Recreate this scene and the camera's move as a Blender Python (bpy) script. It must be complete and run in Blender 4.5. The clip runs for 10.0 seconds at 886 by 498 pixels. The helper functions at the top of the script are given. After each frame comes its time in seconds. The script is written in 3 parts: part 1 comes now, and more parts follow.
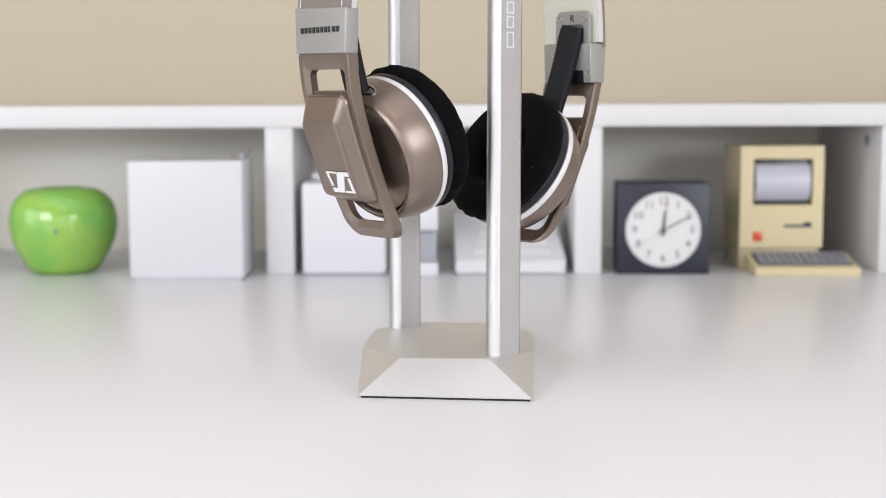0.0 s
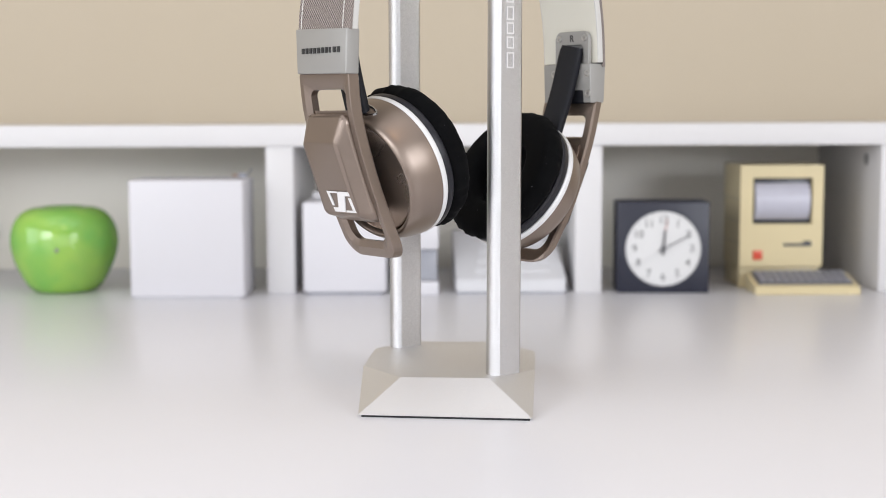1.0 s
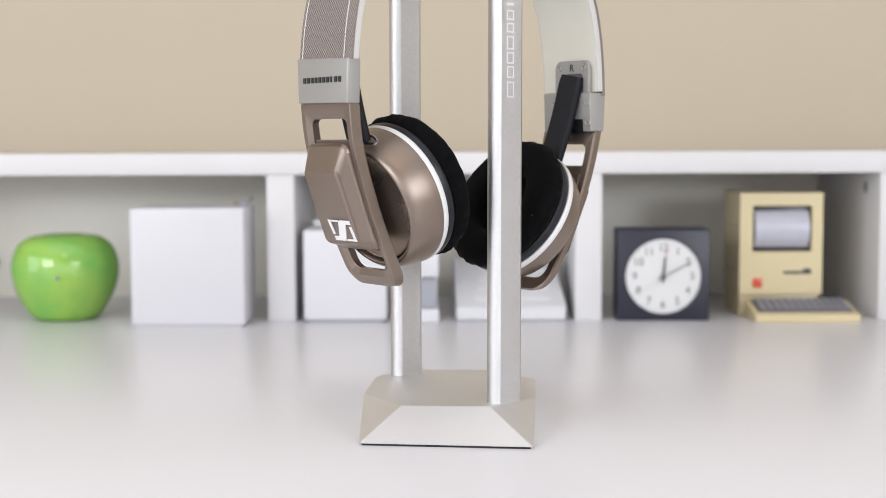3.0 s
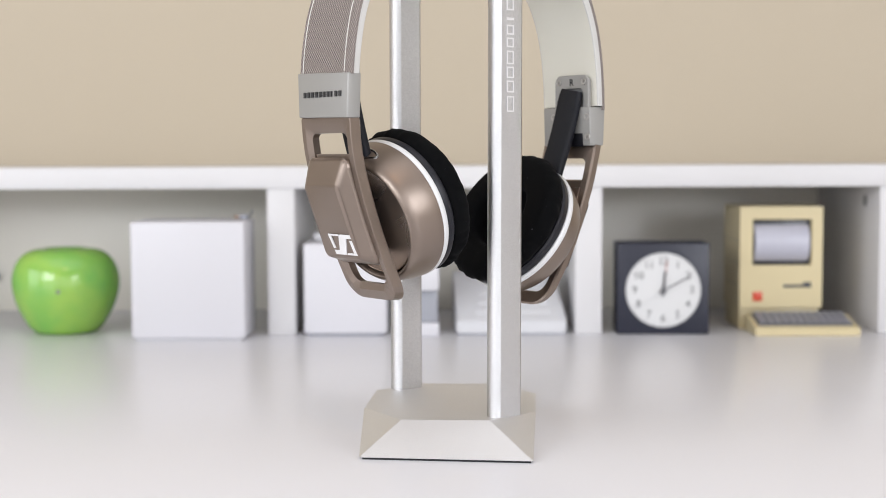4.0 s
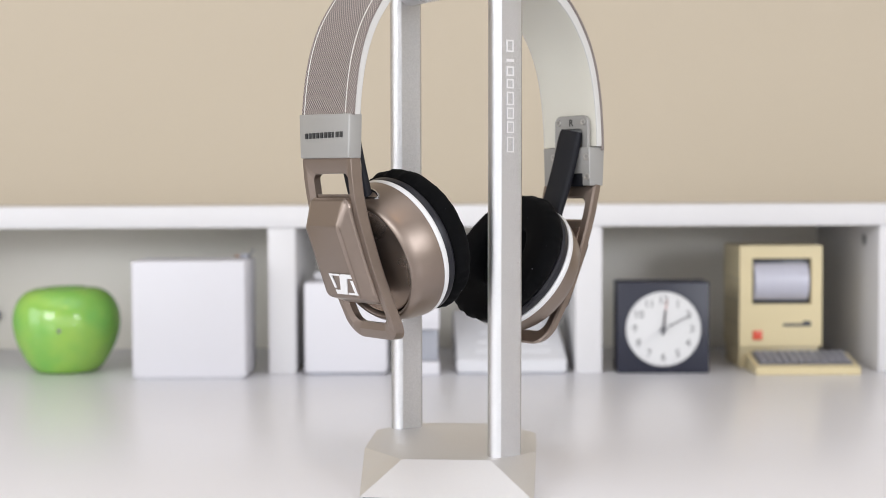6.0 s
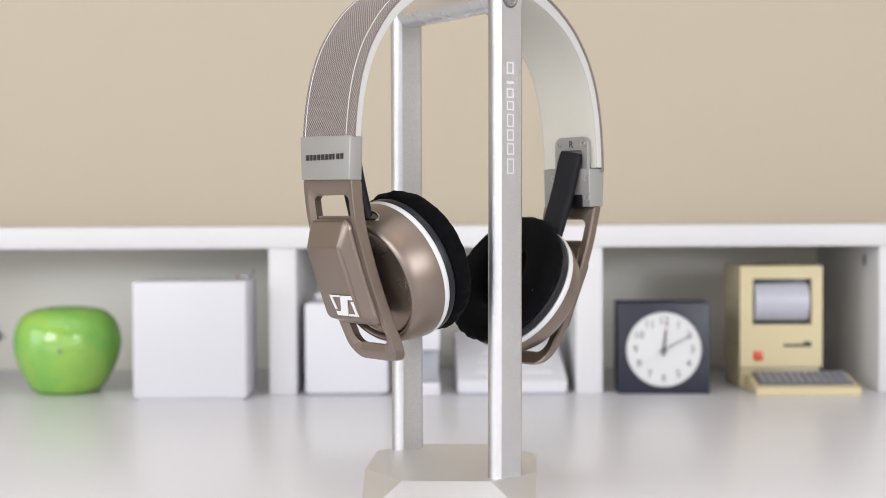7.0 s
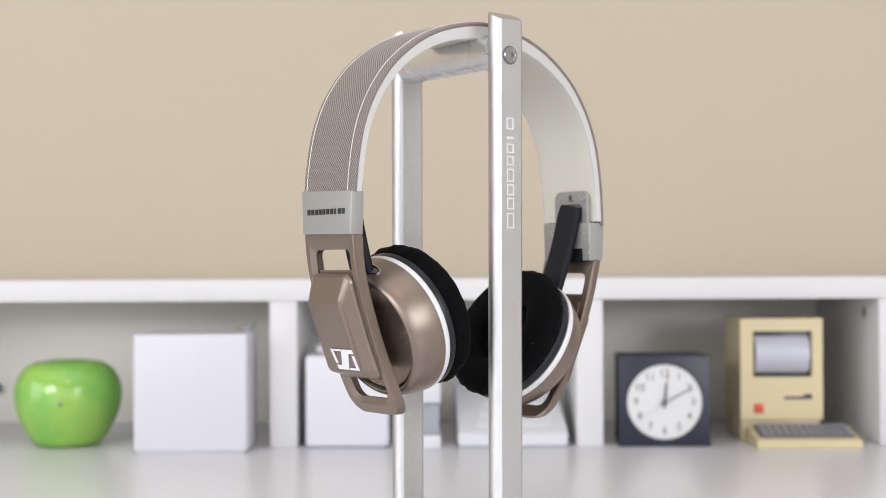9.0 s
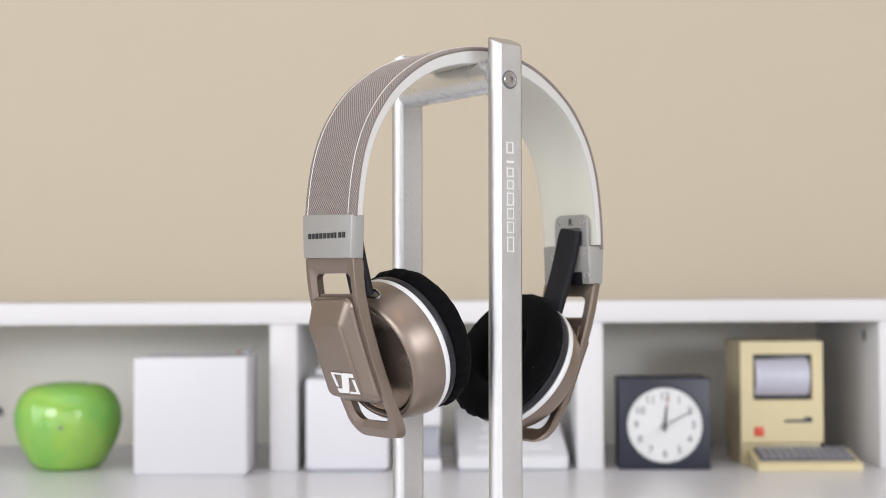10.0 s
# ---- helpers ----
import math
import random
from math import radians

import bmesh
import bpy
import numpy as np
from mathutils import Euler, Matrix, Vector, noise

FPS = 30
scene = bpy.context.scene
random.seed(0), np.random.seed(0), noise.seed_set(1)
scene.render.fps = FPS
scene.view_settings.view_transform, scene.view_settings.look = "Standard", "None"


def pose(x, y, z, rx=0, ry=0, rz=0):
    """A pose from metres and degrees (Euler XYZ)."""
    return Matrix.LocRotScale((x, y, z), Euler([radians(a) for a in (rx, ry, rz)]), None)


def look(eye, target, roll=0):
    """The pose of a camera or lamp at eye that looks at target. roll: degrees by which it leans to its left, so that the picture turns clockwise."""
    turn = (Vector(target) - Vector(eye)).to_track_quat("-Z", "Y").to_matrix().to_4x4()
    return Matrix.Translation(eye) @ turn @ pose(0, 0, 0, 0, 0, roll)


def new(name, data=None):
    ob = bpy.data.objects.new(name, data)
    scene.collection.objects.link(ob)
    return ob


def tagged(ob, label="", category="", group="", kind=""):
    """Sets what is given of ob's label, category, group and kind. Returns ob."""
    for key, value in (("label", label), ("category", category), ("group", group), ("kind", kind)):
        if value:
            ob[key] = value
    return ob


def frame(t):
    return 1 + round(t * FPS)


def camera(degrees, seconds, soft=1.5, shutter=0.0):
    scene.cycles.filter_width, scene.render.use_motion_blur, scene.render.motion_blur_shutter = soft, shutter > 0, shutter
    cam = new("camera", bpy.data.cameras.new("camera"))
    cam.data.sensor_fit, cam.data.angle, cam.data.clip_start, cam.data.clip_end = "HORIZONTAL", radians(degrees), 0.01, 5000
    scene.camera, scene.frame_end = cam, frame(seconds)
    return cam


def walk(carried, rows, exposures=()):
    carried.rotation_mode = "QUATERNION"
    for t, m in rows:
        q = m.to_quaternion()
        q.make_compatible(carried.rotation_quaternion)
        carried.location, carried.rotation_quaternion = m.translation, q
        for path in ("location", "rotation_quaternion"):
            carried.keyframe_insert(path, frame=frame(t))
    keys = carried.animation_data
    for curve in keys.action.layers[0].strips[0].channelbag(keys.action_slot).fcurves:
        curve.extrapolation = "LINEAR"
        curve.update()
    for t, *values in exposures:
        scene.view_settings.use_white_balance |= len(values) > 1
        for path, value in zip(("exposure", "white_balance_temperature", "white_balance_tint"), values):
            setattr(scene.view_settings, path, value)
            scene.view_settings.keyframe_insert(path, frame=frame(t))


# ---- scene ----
# camera: a slow upward tilt from a low tripod in front of the desk
cam = camera(36.47, 10.0, soft=0.7)
cam.data.dof.use_dof = True
cam.data.dof.focus_distance = 0.69
cam.data.dof.aperture_fstop = 8.0
# seconds, x, y, z, pitch, roll, yaw
ROWS = [
    (0, -0.0001, -0.8500, 0.1492, -6.447, -0.212, 0.123),
    (0.5, -0.0000, -0.8509, 0.1496, -6.020, -0.214, 0.130),
    (1, -0.0001, -0.8518, 0.1501, -5.679, -0.218, 0.135),
    (1.5, 0.0000, -0.8523, 0.1505, -5.373, -0.221, 0.143),
    (2, -0.0000, -0.8527, 0.1508, -5.074, -0.225, 0.141),
    (2.5, -0.0004, -0.8532, 0.1509, -4.804, -0.230, 0.130),
    (4, -0.0003, -0.8547, 0.1517, -3.983, -0.239, 0.141),
    (4.5, -0.0001, -0.8552, 0.1518, -3.663, -0.242, 0.149),
    (5, -0.0003, -0.8558, 0.1521, -3.264, -0.244, 0.142),
    (5.5, -0.0005, -0.8566, 0.1524, -2.806, -0.248, 0.132),
    (7, -0.0002, -0.8590, 0.1538, -1.538, -0.260, 0.174),
    (7.5, -0.0001, -0.8599, 0.1543, -1.080, -0.268, 0.176),
    (8, -0.0003, -0.8608, 0.1548, -0.503, -0.278, 0.174),
    (8.5, -0.0003, -0.8618, 0.1553, 0.078, -0.284, 0.180),
    (9, -0.0002, -0.8628, 0.1557, 0.610, -0.286, 0.188),
    (9.5, -0.0002, -0.8637, 0.1561, 1.093, -0.290, 0.190),
    (10, -0.0003, -0.8646, 0.1565, 1.552, -0.294, 0.182),
]
walk(cam, [(t, pose(x, y, z, 90 + p, 0, w) @ pose(0, 0, 0, 0, 0, r)) for t, x, y, z, p, r, w in ROWS])

# ---- light ----
scene.view_settings.exposure = -0.335
world = bpy.data.worlds.new("world")
world.use_nodes = True
world.node_tree.nodes["Background"].inputs[0].default_value = (0.9, 0.95, 1.0, 1)
world.node_tree.nodes["Background"].inputs[1].default_value = 0.3
scene.world = world


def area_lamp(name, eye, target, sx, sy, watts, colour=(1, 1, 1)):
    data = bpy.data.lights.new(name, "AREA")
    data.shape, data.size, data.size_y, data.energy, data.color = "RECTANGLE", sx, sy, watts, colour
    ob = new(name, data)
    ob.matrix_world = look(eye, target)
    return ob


COOL = (0.905, 0.94, 1.0)
# unseen overhead fill, added to brighten the desk and the stand's base
area_lamp("ceiling_fill", (0.0, -0.4, 1.75), (0.0, -0.2, 0), 2.0, 1.2, 5.4, COOL)
area_lamp("softbox_one", (-1.20, -1.90, 0.74), (0, 0.1, 0.1), 0.85, 0.85, 21, COOL)
area_lamp("softbox_two", (1.50, -2.05, 0.68), (0, 0.1, 0.1), 1.00, 1.00, 30, COOL)
# unseen broad source, added for the light from the left; no window is built
area_lamp("west_light", (-2.15, -0.70, 0.56), (0.0, 0.3, 0.1), 2.0, 1.2, 27, COOL)
# added low fill for the shelf compartments; the south wall has no window
area_lamp("south_fill", (0.0, -2.75, 0.34), (0.0, 0.2, 0.30), 4.2, 1.4, 28, COOL)
area_lamp("warm_ceiling_bulb", (0.10, -1.38, 1.68), (0.0, -0.2, 0.1), 0.28, 0.28, 2.4, (1.0, 0.62, 0.30))


# ---- materials ----
def material(name, base, rough=0.5, metal=0.0, spread=0.06, grain=0.0, grain_scale=2000.0, patch=25.0,
             sheen=0.0, coat=0.0, rough_spread=0.05, spec=0.5, fleck=0.0):
    """A painted, moulded or metal surface: colour drifts in patches, with a fine grain in the relief."""
    m = bpy.data.materials.new(name)
    m.use_nodes = True
    nt = m.node_tree
    b = nt.nodes["Principled BSDF"]
    co = nt.nodes.new("ShaderNodeTexCoord")
    n1 = nt.nodes.new("ShaderNodeTexNoise")
    n1.inputs["Scale"].default_value, n1.inputs["Detail"].default_value = patch, 4
    nt.links.new(co.outputs["Object"], n1.inputs["Vector"])
    mix = nt.nodes.new("ShaderNodeMix")
    mix.data_type = "RGBA"
    mix.inputs[6].default_value = (*[c * (1 - spread) for c in base], 1)
    mix.inputs[7].default_value = (*[min(1, c * (1 + spread)) for c in base], 1)
    nt.links.new(n1.outputs["Fac"], mix.inputs[0])
    nt.links.new(mix.outputs[2], b.inputs["Base Color"])
    mr = nt.nodes.new("ShaderNodeMapRange")
    mr.inputs["To Min"].default_value, mr.inputs["To Max"].default_value = rough - rough_spread, rough + rough_spread
    nt.links.new(n1.outputs["Fac"], mr.inputs["Value"])
    nt.links.new(mr.outputs[0], b.inputs["Roughness"])
    if fleck:
        n3 = nt.nodes.new("ShaderNodeTexNoise")
        n3.inputs["Scale"].default_value, n3.inputs["Detail"].default_value = 2500, 1
        nt.links.new(co.outputs["Object"], n3.inputs["Vector"])
        rp = nt.nodes.new("ShaderNodeMapRange")
        rp.inputs["From Min"].default_value, rp.inputs["From Max"].default_value = 0.3, 0.7
        rp.inputs["To Min"].default_value, rp.inputs["To Max"].default_value = 1 - fleck, 1 + fleck
        nt.links.new(n3.outputs["Fac"], rp.inputs["Value"])
        mul = nt.nodes.new("ShaderNodeVectorMath")
        mul.operation = "SCALE"
        nt.links.new(mix.outputs[2], mul.inputs[0])
        nt.links.new(rp.outputs[0], mul.inputs["Scale"])
        nt.links.new(mul.outputs[0], b.inputs["Base Color"])
    b.inputs["Metallic"].default_value = metal
    b.inputs["Specular IOR Level"].default_value = spec
    b.inputs["Sheen Weight"].default_value = sheen
    b.inputs["Coat Weight"].default_value, b.inputs["Coat Roughness"].default_value = coat, rough * 0.85
    if grain:
        n2 = nt.nodes.new("ShaderNodeTexNoise")
        n2.inputs["Scale"].default_value, n2.inputs["Detail"].default_value = grain_scale, 2
        nt.links.new(co.outputs["Object"], n2.inputs["Vector"])
        bp = nt.nodes.new("ShaderNodeBump")
        bp.inputs["Strength"].default_value, bp.inputs["Distance"].default_value = grain, 0.0002
        nt.links.new(n2.outputs["Fac"], bp.inputs["Height"])
        nt.links.new(bp.outputs[0], b.inputs["Normal"])
    return m


PITCH, ROW = 0.0018, 0.00108  # the weave: threads side by side, and rows shifted by half


def fabric(name):
    """Coarse woven cloth; the map runs in metres along and across the band."""
    m = bpy.data.materials.new(name)
    m.use_nodes = True
    nt = m.node_tree
    b = nt.nodes["Principled BSDF"]
    co = nt.nodes.new("ShaderNodeUVMap")
    sep = nt.nodes.new("ShaderNodeSeparateXYZ")
    nt.links.new(co.outputs[0], sep.inputs[0])

    def math_node(op, a, b):
        n = nt.nodes.new("ShaderNodeMath")
        n.operation = op
        nt.links.new(a, n.inputs[0])
        if isinstance(b, float):
            n.inputs[1].default_value = b
        elif b is not None:
            nt.links.new(b, n.inputs[1])
        return n.outputs[0]
    cx = math_node("COSINE", math_node("MULTIPLY", sep.outputs[0], 2 * math.pi / PITCH), None)
    cy = math_node("COSINE", math_node("MULTIPLY", sep.outputs[1], math.pi / ROW), None)
    dots = math_node("MULTIPLY", cx, cy)
    mr = nt.nodes.new("ShaderNodeMapRange")
    mr.inputs["From Min"].default_value, mr.inputs["From Max"].default_value = -0.6, 0.9
    nt.links.new(dots, mr.inputs["Value"])
    # gaps between raised threads go dark: their shade is in the colour
    br = nt.nodes.new("ShaderNodeMix")
    br.data_type = "RGBA"
    br.inputs[6].default_value = (0.080, 0.066, 0.060, 1)
    br.inputs[7].default_value = (0.41, 0.348, 0.32, 1)
    nt.links.new(mr.outputs[0], br.inputs[0])
    no = nt.nodes.new("ShaderNodeTexNoise")
    no.inputs["Scale"].default_value, no.inputs["Detail"].default_value = 700, 3
    nt.links.new(co.outputs[0], no.inputs["Vector"])
    mx = nt.nodes.new("ShaderNodeMix")
    mx.data_type, mx.blend_type = "RGBA", "OVERLAY"
    mx.inputs[0].default_value = 0.35
    nt.links.new(br.outputs[2], mx.inputs[6])
    nt.links.new(no.outputs["Fac"], mx.inputs[7])
    nt.links.new(mx.outputs[2], b.inputs["Base Color"])
    b.inputs["Roughness"].default_value = 0.9
    b.inputs["Sheen Weight"].default_value = 0.2
    return m


M_DESK = material("desk_white", (0.78, 0.775, 0.81), 0.30, spread=0.015, patch=7, rough_spread=0.0)
M_SHELF = material("shelf_white", (0.665, 0.655, 0.660), 0.55, spread=0.015, patch=4, grain=0.05, grain_scale=700)
M_BACK = material("hardboard_off_white", (0.90, 0.853, 0.755), 0.33, spread=0.02, patch=5, rough_spread=0.08, grain=0.05, grain_scale=700, spec=0.9)
M_WALL = material("wall_beige", (0.486, 0.419, 0.322), 0.85, spread=0.02, patch=3, grain=0.3, grain_scale=250)
M_ROOM = material("room_white", (0.84, 0.84, 0.85), 0.9, spread=0.02, patch=2, grain=0.2, grain_scale=200)
M_SIDE = material("room_beige", (0.64, 0.59, 0.52), 0.9, spread=0.02, patch=2, grain=0.2, grain_scale=200)
M_FLOOR = material("floor_wood", (0.50, 0.48, 0.465), 0.5, spread=0.08, patch=6)
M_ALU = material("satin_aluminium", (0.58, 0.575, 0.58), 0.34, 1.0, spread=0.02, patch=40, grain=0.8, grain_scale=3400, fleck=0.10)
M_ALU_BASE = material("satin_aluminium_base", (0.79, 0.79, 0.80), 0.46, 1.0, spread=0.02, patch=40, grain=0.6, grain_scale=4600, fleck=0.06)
M_ALU_TEXT = material("etched_mark", (0.75, 0.74, 0.74), 0.7, 0.0, spread=0.02)
M_ROD = material("polished_aluminium", (0.78, 0.78, 0.795), 0.28, 1.0, spread=0.02, patch=40, grain=0.15, grain_scale=3400)
M_EDGE = material("pale_grey_edge", (0.60, 0.59, 0.570), 0.6, spread=0.02, patch=60)
M_STEEL = material("bright_steel", (0.50, 0.50, 0.51), 0.17, 1.0, spread=0.03, patch=60)
M_SCREW = material("grey_screw", (0.50, 0.49, 0.475), 0.30, 0.9, spread=0.04, patch=80)
M_BED = material("key_bed_dark", (0.14, 0.14, 0.16), 0.5, spread=0.05)
M_RUBBER = material("black_rubber", (0.012, 0.012, 0.014), 0.7, spread=0.1)
M_TAUPE = material("taupe_lacquer", (0.25, 0.196, 0.162), 0.37, 0.8, spread=0.03, patch=30, grain=0.12, grain_scale=4000, coat=0.5)
M_TAUPE_GLOSS = material("taupe_polished", (0.30, 0.232, 0.19), 0.27, 0.8, spread=0.03, patch=30)
M_GREY = material("grey_sleeve", (0.345, 0.339, 0.326), 0.42, 0.25, spread=0.03, patch=40, grain=0.1, grain_scale=3000)
M_CREAM = material("cream_leatherette", (0.725, 0.705, 0.622), 0.55, spread=0.02, patch=30, grain=0.25, grain_scale=900)
M_FABRIC = fabric("taupe_weave")
M_STITCH = material("white_thread", (0.8, 0.79, 0.76), 0.8, spread=0.05, patch=900)
M_VELOUR = material("black_velour", (0.0031, 0.0032, 0.0037), 0.95, spread=0.3, patch=120, sheen=0.014, grain=0.6, grain_scale=1800, spec=0.08)


def lint(m):
    """Sparse pale fibres caught in a dark pile."""
    nt = m.node_tree
    b = nt.nodes["Principled BSDF"]
    co = nt.nodes.new("ShaderNodeTexCoord")
    n = nt.nodes.new("ShaderNodeTexNoise")
    n.inputs["Scale"].default_value, n.inputs["Detail"].default_value = 520, 2
    nt.links.new(co.outputs["Object"], n.inputs["Vector"])
    r = nt.nodes.new("ShaderNodeMapRange")
    r.inputs["From Min"].default_value, r.inputs["From Max"].default_value = 0.73, 0.80
    nt.links.new(n.outputs["Fac"], r.inputs["Value"])
    mix = nt.nodes.new("ShaderNodeMix")
    mix.data_type = "RGBA"
    mix.inputs[7].default_value = (0.10, 0.10, 0.11, 1)
    nt.links.new(b.inputs["Base Color"].links[0].from_socket, mix.inputs[6])
    nt.links.new(r.outputs[0], mix.inputs[0])
    nt.links.new(mix.outputs[2], b.inputs["Base Color"])


lint(M_VELOUR)
M_BLACK = material("black_soft_plastic", (0.0105, 0.0110, 0.0150), 0.46, spread=0.1, patch=60, grain=0.2, grain_scale=2500, spec=0.2)
M_BLACK_SATIN = material("black_satin_ring", (0.016, 0.016, 0.021), 0.36, spread=0.1, patch=60, spec=0.3)
M_RING = material("white_ring", (0.738, 0.738, 0.747), 0.35, spread=0.01)
M_WHITE = material("white_plastic", (0.65, 0.642, 0.672), 0.42, spread=0.012, patch=12, grain=0.05)
M_PRINT = material("dark_print", (0.03, 0.03, 0.03), 0.6)
M_MARK = material("white_print", (0.80, 0.79, 0.79), 0.5, spread=0.01)
M_CLOCK = material("clock_navy_black", (0.019, 0.021, 0.037), 0.4, spread=0.08, patch=30, grain=0.1)
M_DIAL = material("dial_white", (0.70, 0.70, 0.70), 0.5, spread=0.01)
M_INK = material("numeral_ink", (0.20, 0.20, 0.205), 0.6)
M_HAND = material("hand_dark", (0.13, 0.13, 0.14), 0.5)
M_PINK = material("alarm_hand_coral", (0.55, 0.26, 0.22), 0.5)
M_TAN = material("tan_brick_plastic", (0.66, 0.56, 0.335), 0.33, spread=0.03, patch=30)
M_SCREEN = material("screen_grey_blue", (0.52, 0.52, 0.60), 0.25, spread=0.04, patch=20)
M_SCREEN_DARK = material("screen_surround_dark", (0.03, 0.033, 0.045), 0.3)
M_RED = material("red_tile", (0.66, 0.07, 0.03), 0.3, spread=0.02)
M_KEY = material("key_grey", (0.24, 0.24, 0.27), 0.4, spread=0.05, patch=50)
M_LIGHT_GREY = material("light_grey_plastic", (0.65, 0.65, 0.67), 0.4, spread=0.015, patch=12)
M_MID_GREY = material("mid_grey_plastic", (0.34, 0.35, 0.39), 0.35, spread=0.04, patch=14)
M_BLUE = material("blue_plastic", (0.03, 0.10, 0.22), 0.4)
M_ORANGE = material("orange_plastic", (0.32, 0.20, 0.12), 0.5)
M_CABLE = material("grey_cable", (0.20, 0.20, 0.20), 0.5)


def apple_skin():
    m = material("green_apple_skin", (0.20, 0.50, 0.035), 0.1, spread=0.0, rough_spread=0.0, spec=0.75)
    nt = m.node_tree
    b = nt.nodes["Principled BSDF"]
    co = nt.nodes.new("ShaderNodeTexCoord")
    n = nt.nodes.new("ShaderNodeTexNoise")
    n.inputs["Scale"].default_value, n.inputs["Detail"].default_value = 28, 3
    nt.links.new(co.outputs["Object"], n.inputs["Vector"])
    r = nt.nodes.new("ShaderNodeValToRGB")
    r.color_ramp.elements[0].position, r.color_ramp.elements[0].color = 0.3, (0.18, 0.47, 0.085, 1)
    r.color_ramp.elements[1].position, r.color_ramp.elements[1].color = 0.75, (0.35, 0.57, 0.09, 1)
    nt.links.new(n.outputs["Fac"], r.inputs[0])
    nt.links.new(r.outputs[0], b.inputs["Base Color"])
    return m


M_APPLE = apple_skin()


# ---- building helpers ----
def finish(name, bm, mat, angle=35):
    bmesh.ops.recalc_face_normals(bm, faces=bm.faces)
    me = bpy.data.meshes.new(name)
    bm.to_mesh(me)
    bm.free()
    me.materials.append(mat)
    me.polygons.foreach_set("use_smooth", [True] * len(me.polygons))
    me.set_sharp_from_angle(angle=radians(angle))
    return me


def part(name, bm, mat, parent=None, label="", angle=35):
    ob = new(name, finish(name, bm, mat, angle))
    ob.parent = parent
    return tagged(ob, label)


def thing(name, at, label, category, turn=0, group="", kind=""):
    ob = new(name)
    ob.empty_display_size = 0.01
    ob.matrix_world = pose(*at, 0, 0, turn)
    return tagged(ob, label, category, group, kind)


def solid(name, bm, mat, label, category, kind="", at=None, angle=35):
    ob = new(name, finish(name, bm, mat, angle))
    if at:
        ob.location = at
    return tagged(ob, label, category, "", kind)


def block(lo, hi, bevel=0.0, seg=2, bm=None):
    """A box from corner to corner with rounded edges."""
    b = bmesh.new()
    bmesh.ops.create_cube(b, size=1)
    for v in b.verts:
        v.co = Vector([(l + h) / 2 + c * (h - l) for l, h, c in zip(lo, hi, v.co)])
    if bevel:
        bmesh.ops.bevel(b, geom=b.edges[:], offset=bevel, segments=seg, affect="EDGES", profile=0.5)
    if bm is None:
        return b
    me = bpy.data.meshes.new("tmp")
    b.to_mesh(me)
    b.free()
    bm.from_mesh(me)
    bpy.data.meshes.remove(me)
    return bm


def lathe(profile, steps=96, bm=None, m=None, closed=False):
    """Turns (radius, height) points round z; a radius of 0 closes the end."""
    bm = bm or bmesh.new()
    m = m or Matrix()
    rings = []
    for r, h in profile:
        if r < 1e-6:
            rings.append([bm.verts.new(m @ Vector((0, 0, h)))])
        else:
            rings.append([bm.verts.new(m @ Vector((r * math.cos(2 * math.pi * k / steps), r * math.sin(2 * math.pi * k / steps), h))) for k in range(steps)])
    pairs = list(zip(rings, rings[1:]))
    if closed:
        pairs.append((rings[-1], rings[0]))
    for a, b in pairs:
        for k in range(steps):
            j = (k + 1) % steps
            if len(a) == 1 and len(b) == 1:
                continue
            if len(a) == 1:
                bm.faces.new((a[0], b[j], b[k]))
            elif len(b) == 1:
                bm.faces.new((a[k], a[j], b[0]))
            else:
                bm.faces.new((a[k], a[j], b[j], b[k]))
    return bm


def prism(outline, z0, z1, bm=None, m=None, bevel=0.0):
    """An upright prism over an outline of (x, y)."""
    b = bmesh.new()
    lo = [b.verts.new((x, y, z0)) for x, y in outline]
    hi = [b.verts.new((x, y, z1)) for x, y in outline]
    b.faces.new(lo[::-1])
    b.faces.new(hi)
    n = len(lo)
    for k in range(n):
        b.faces.new((lo[k], lo[(k + 1) % n], hi[(k + 1) % n], hi[k]))
    if bevel:
        bmesh.ops.recalc_face_normals(b, faces=b.faces)
        rim = [e for e in b.edges if abs(e.verts[0].co.z - e.verts[1].co.z) < 1e-9]
        bmesh.ops.bevel(b, geom=rim, offset=bevel, segments=2, affect="EDGES")
    if m:
        b.transform(m)
    if bm is None:
        return b
    me = bpy.data.meshes.new("tmp")
    b.to_mesh(me)
    b.free()
    bm.from_mesh(me)
    bpy.data.meshes.remove(me)
    return bm


def catmull(pts, per=8):
    """A smooth line through points of any dimension."""
    p = [np.array(q, float) for q in pts]
    p = [2 * p[0] - p[1]] + p + [2 * p[-1] - p[-2]]
    out = []
    for k in range(1, len(p) - 2):
        for j in range(per):
            t = j / per
            out.append(0.5 * (2 * p[k] + (p[k + 1] - p[k - 1]) * t + (2 * p[k - 1] - 5 * p[k] + 4 * p[k + 1] - p[k + 2]) * t * t
                              + (3 * p[k] - p[k - 1] - 3 * p[k + 1] + p[k + 2]) * t ** 3))
    out.append(p[-2])
    return out


def tube(path, radius, steps=10, bm=None):
    """A round tube along a line of 3D points."""
    bm = bm or bmesh.new()
    pts = [Vector(p) for p in path]
    rings = []
    for k, p in enumerate(pts):
        d = (pts[min(k + 1, len(pts) - 1)] - pts[max(k - 1, 0)]).normalized()
        s = d.cross(Vector((0.13, 0.21, 0.97))).normalized()
        w = d.cross(s)
        rings.append([bm.verts.new(p + radius * (math.cos(2 * math.pi * i / steps) * s + math.sin(2 * math.pi * i / steps) * w)) for i in range(steps)])
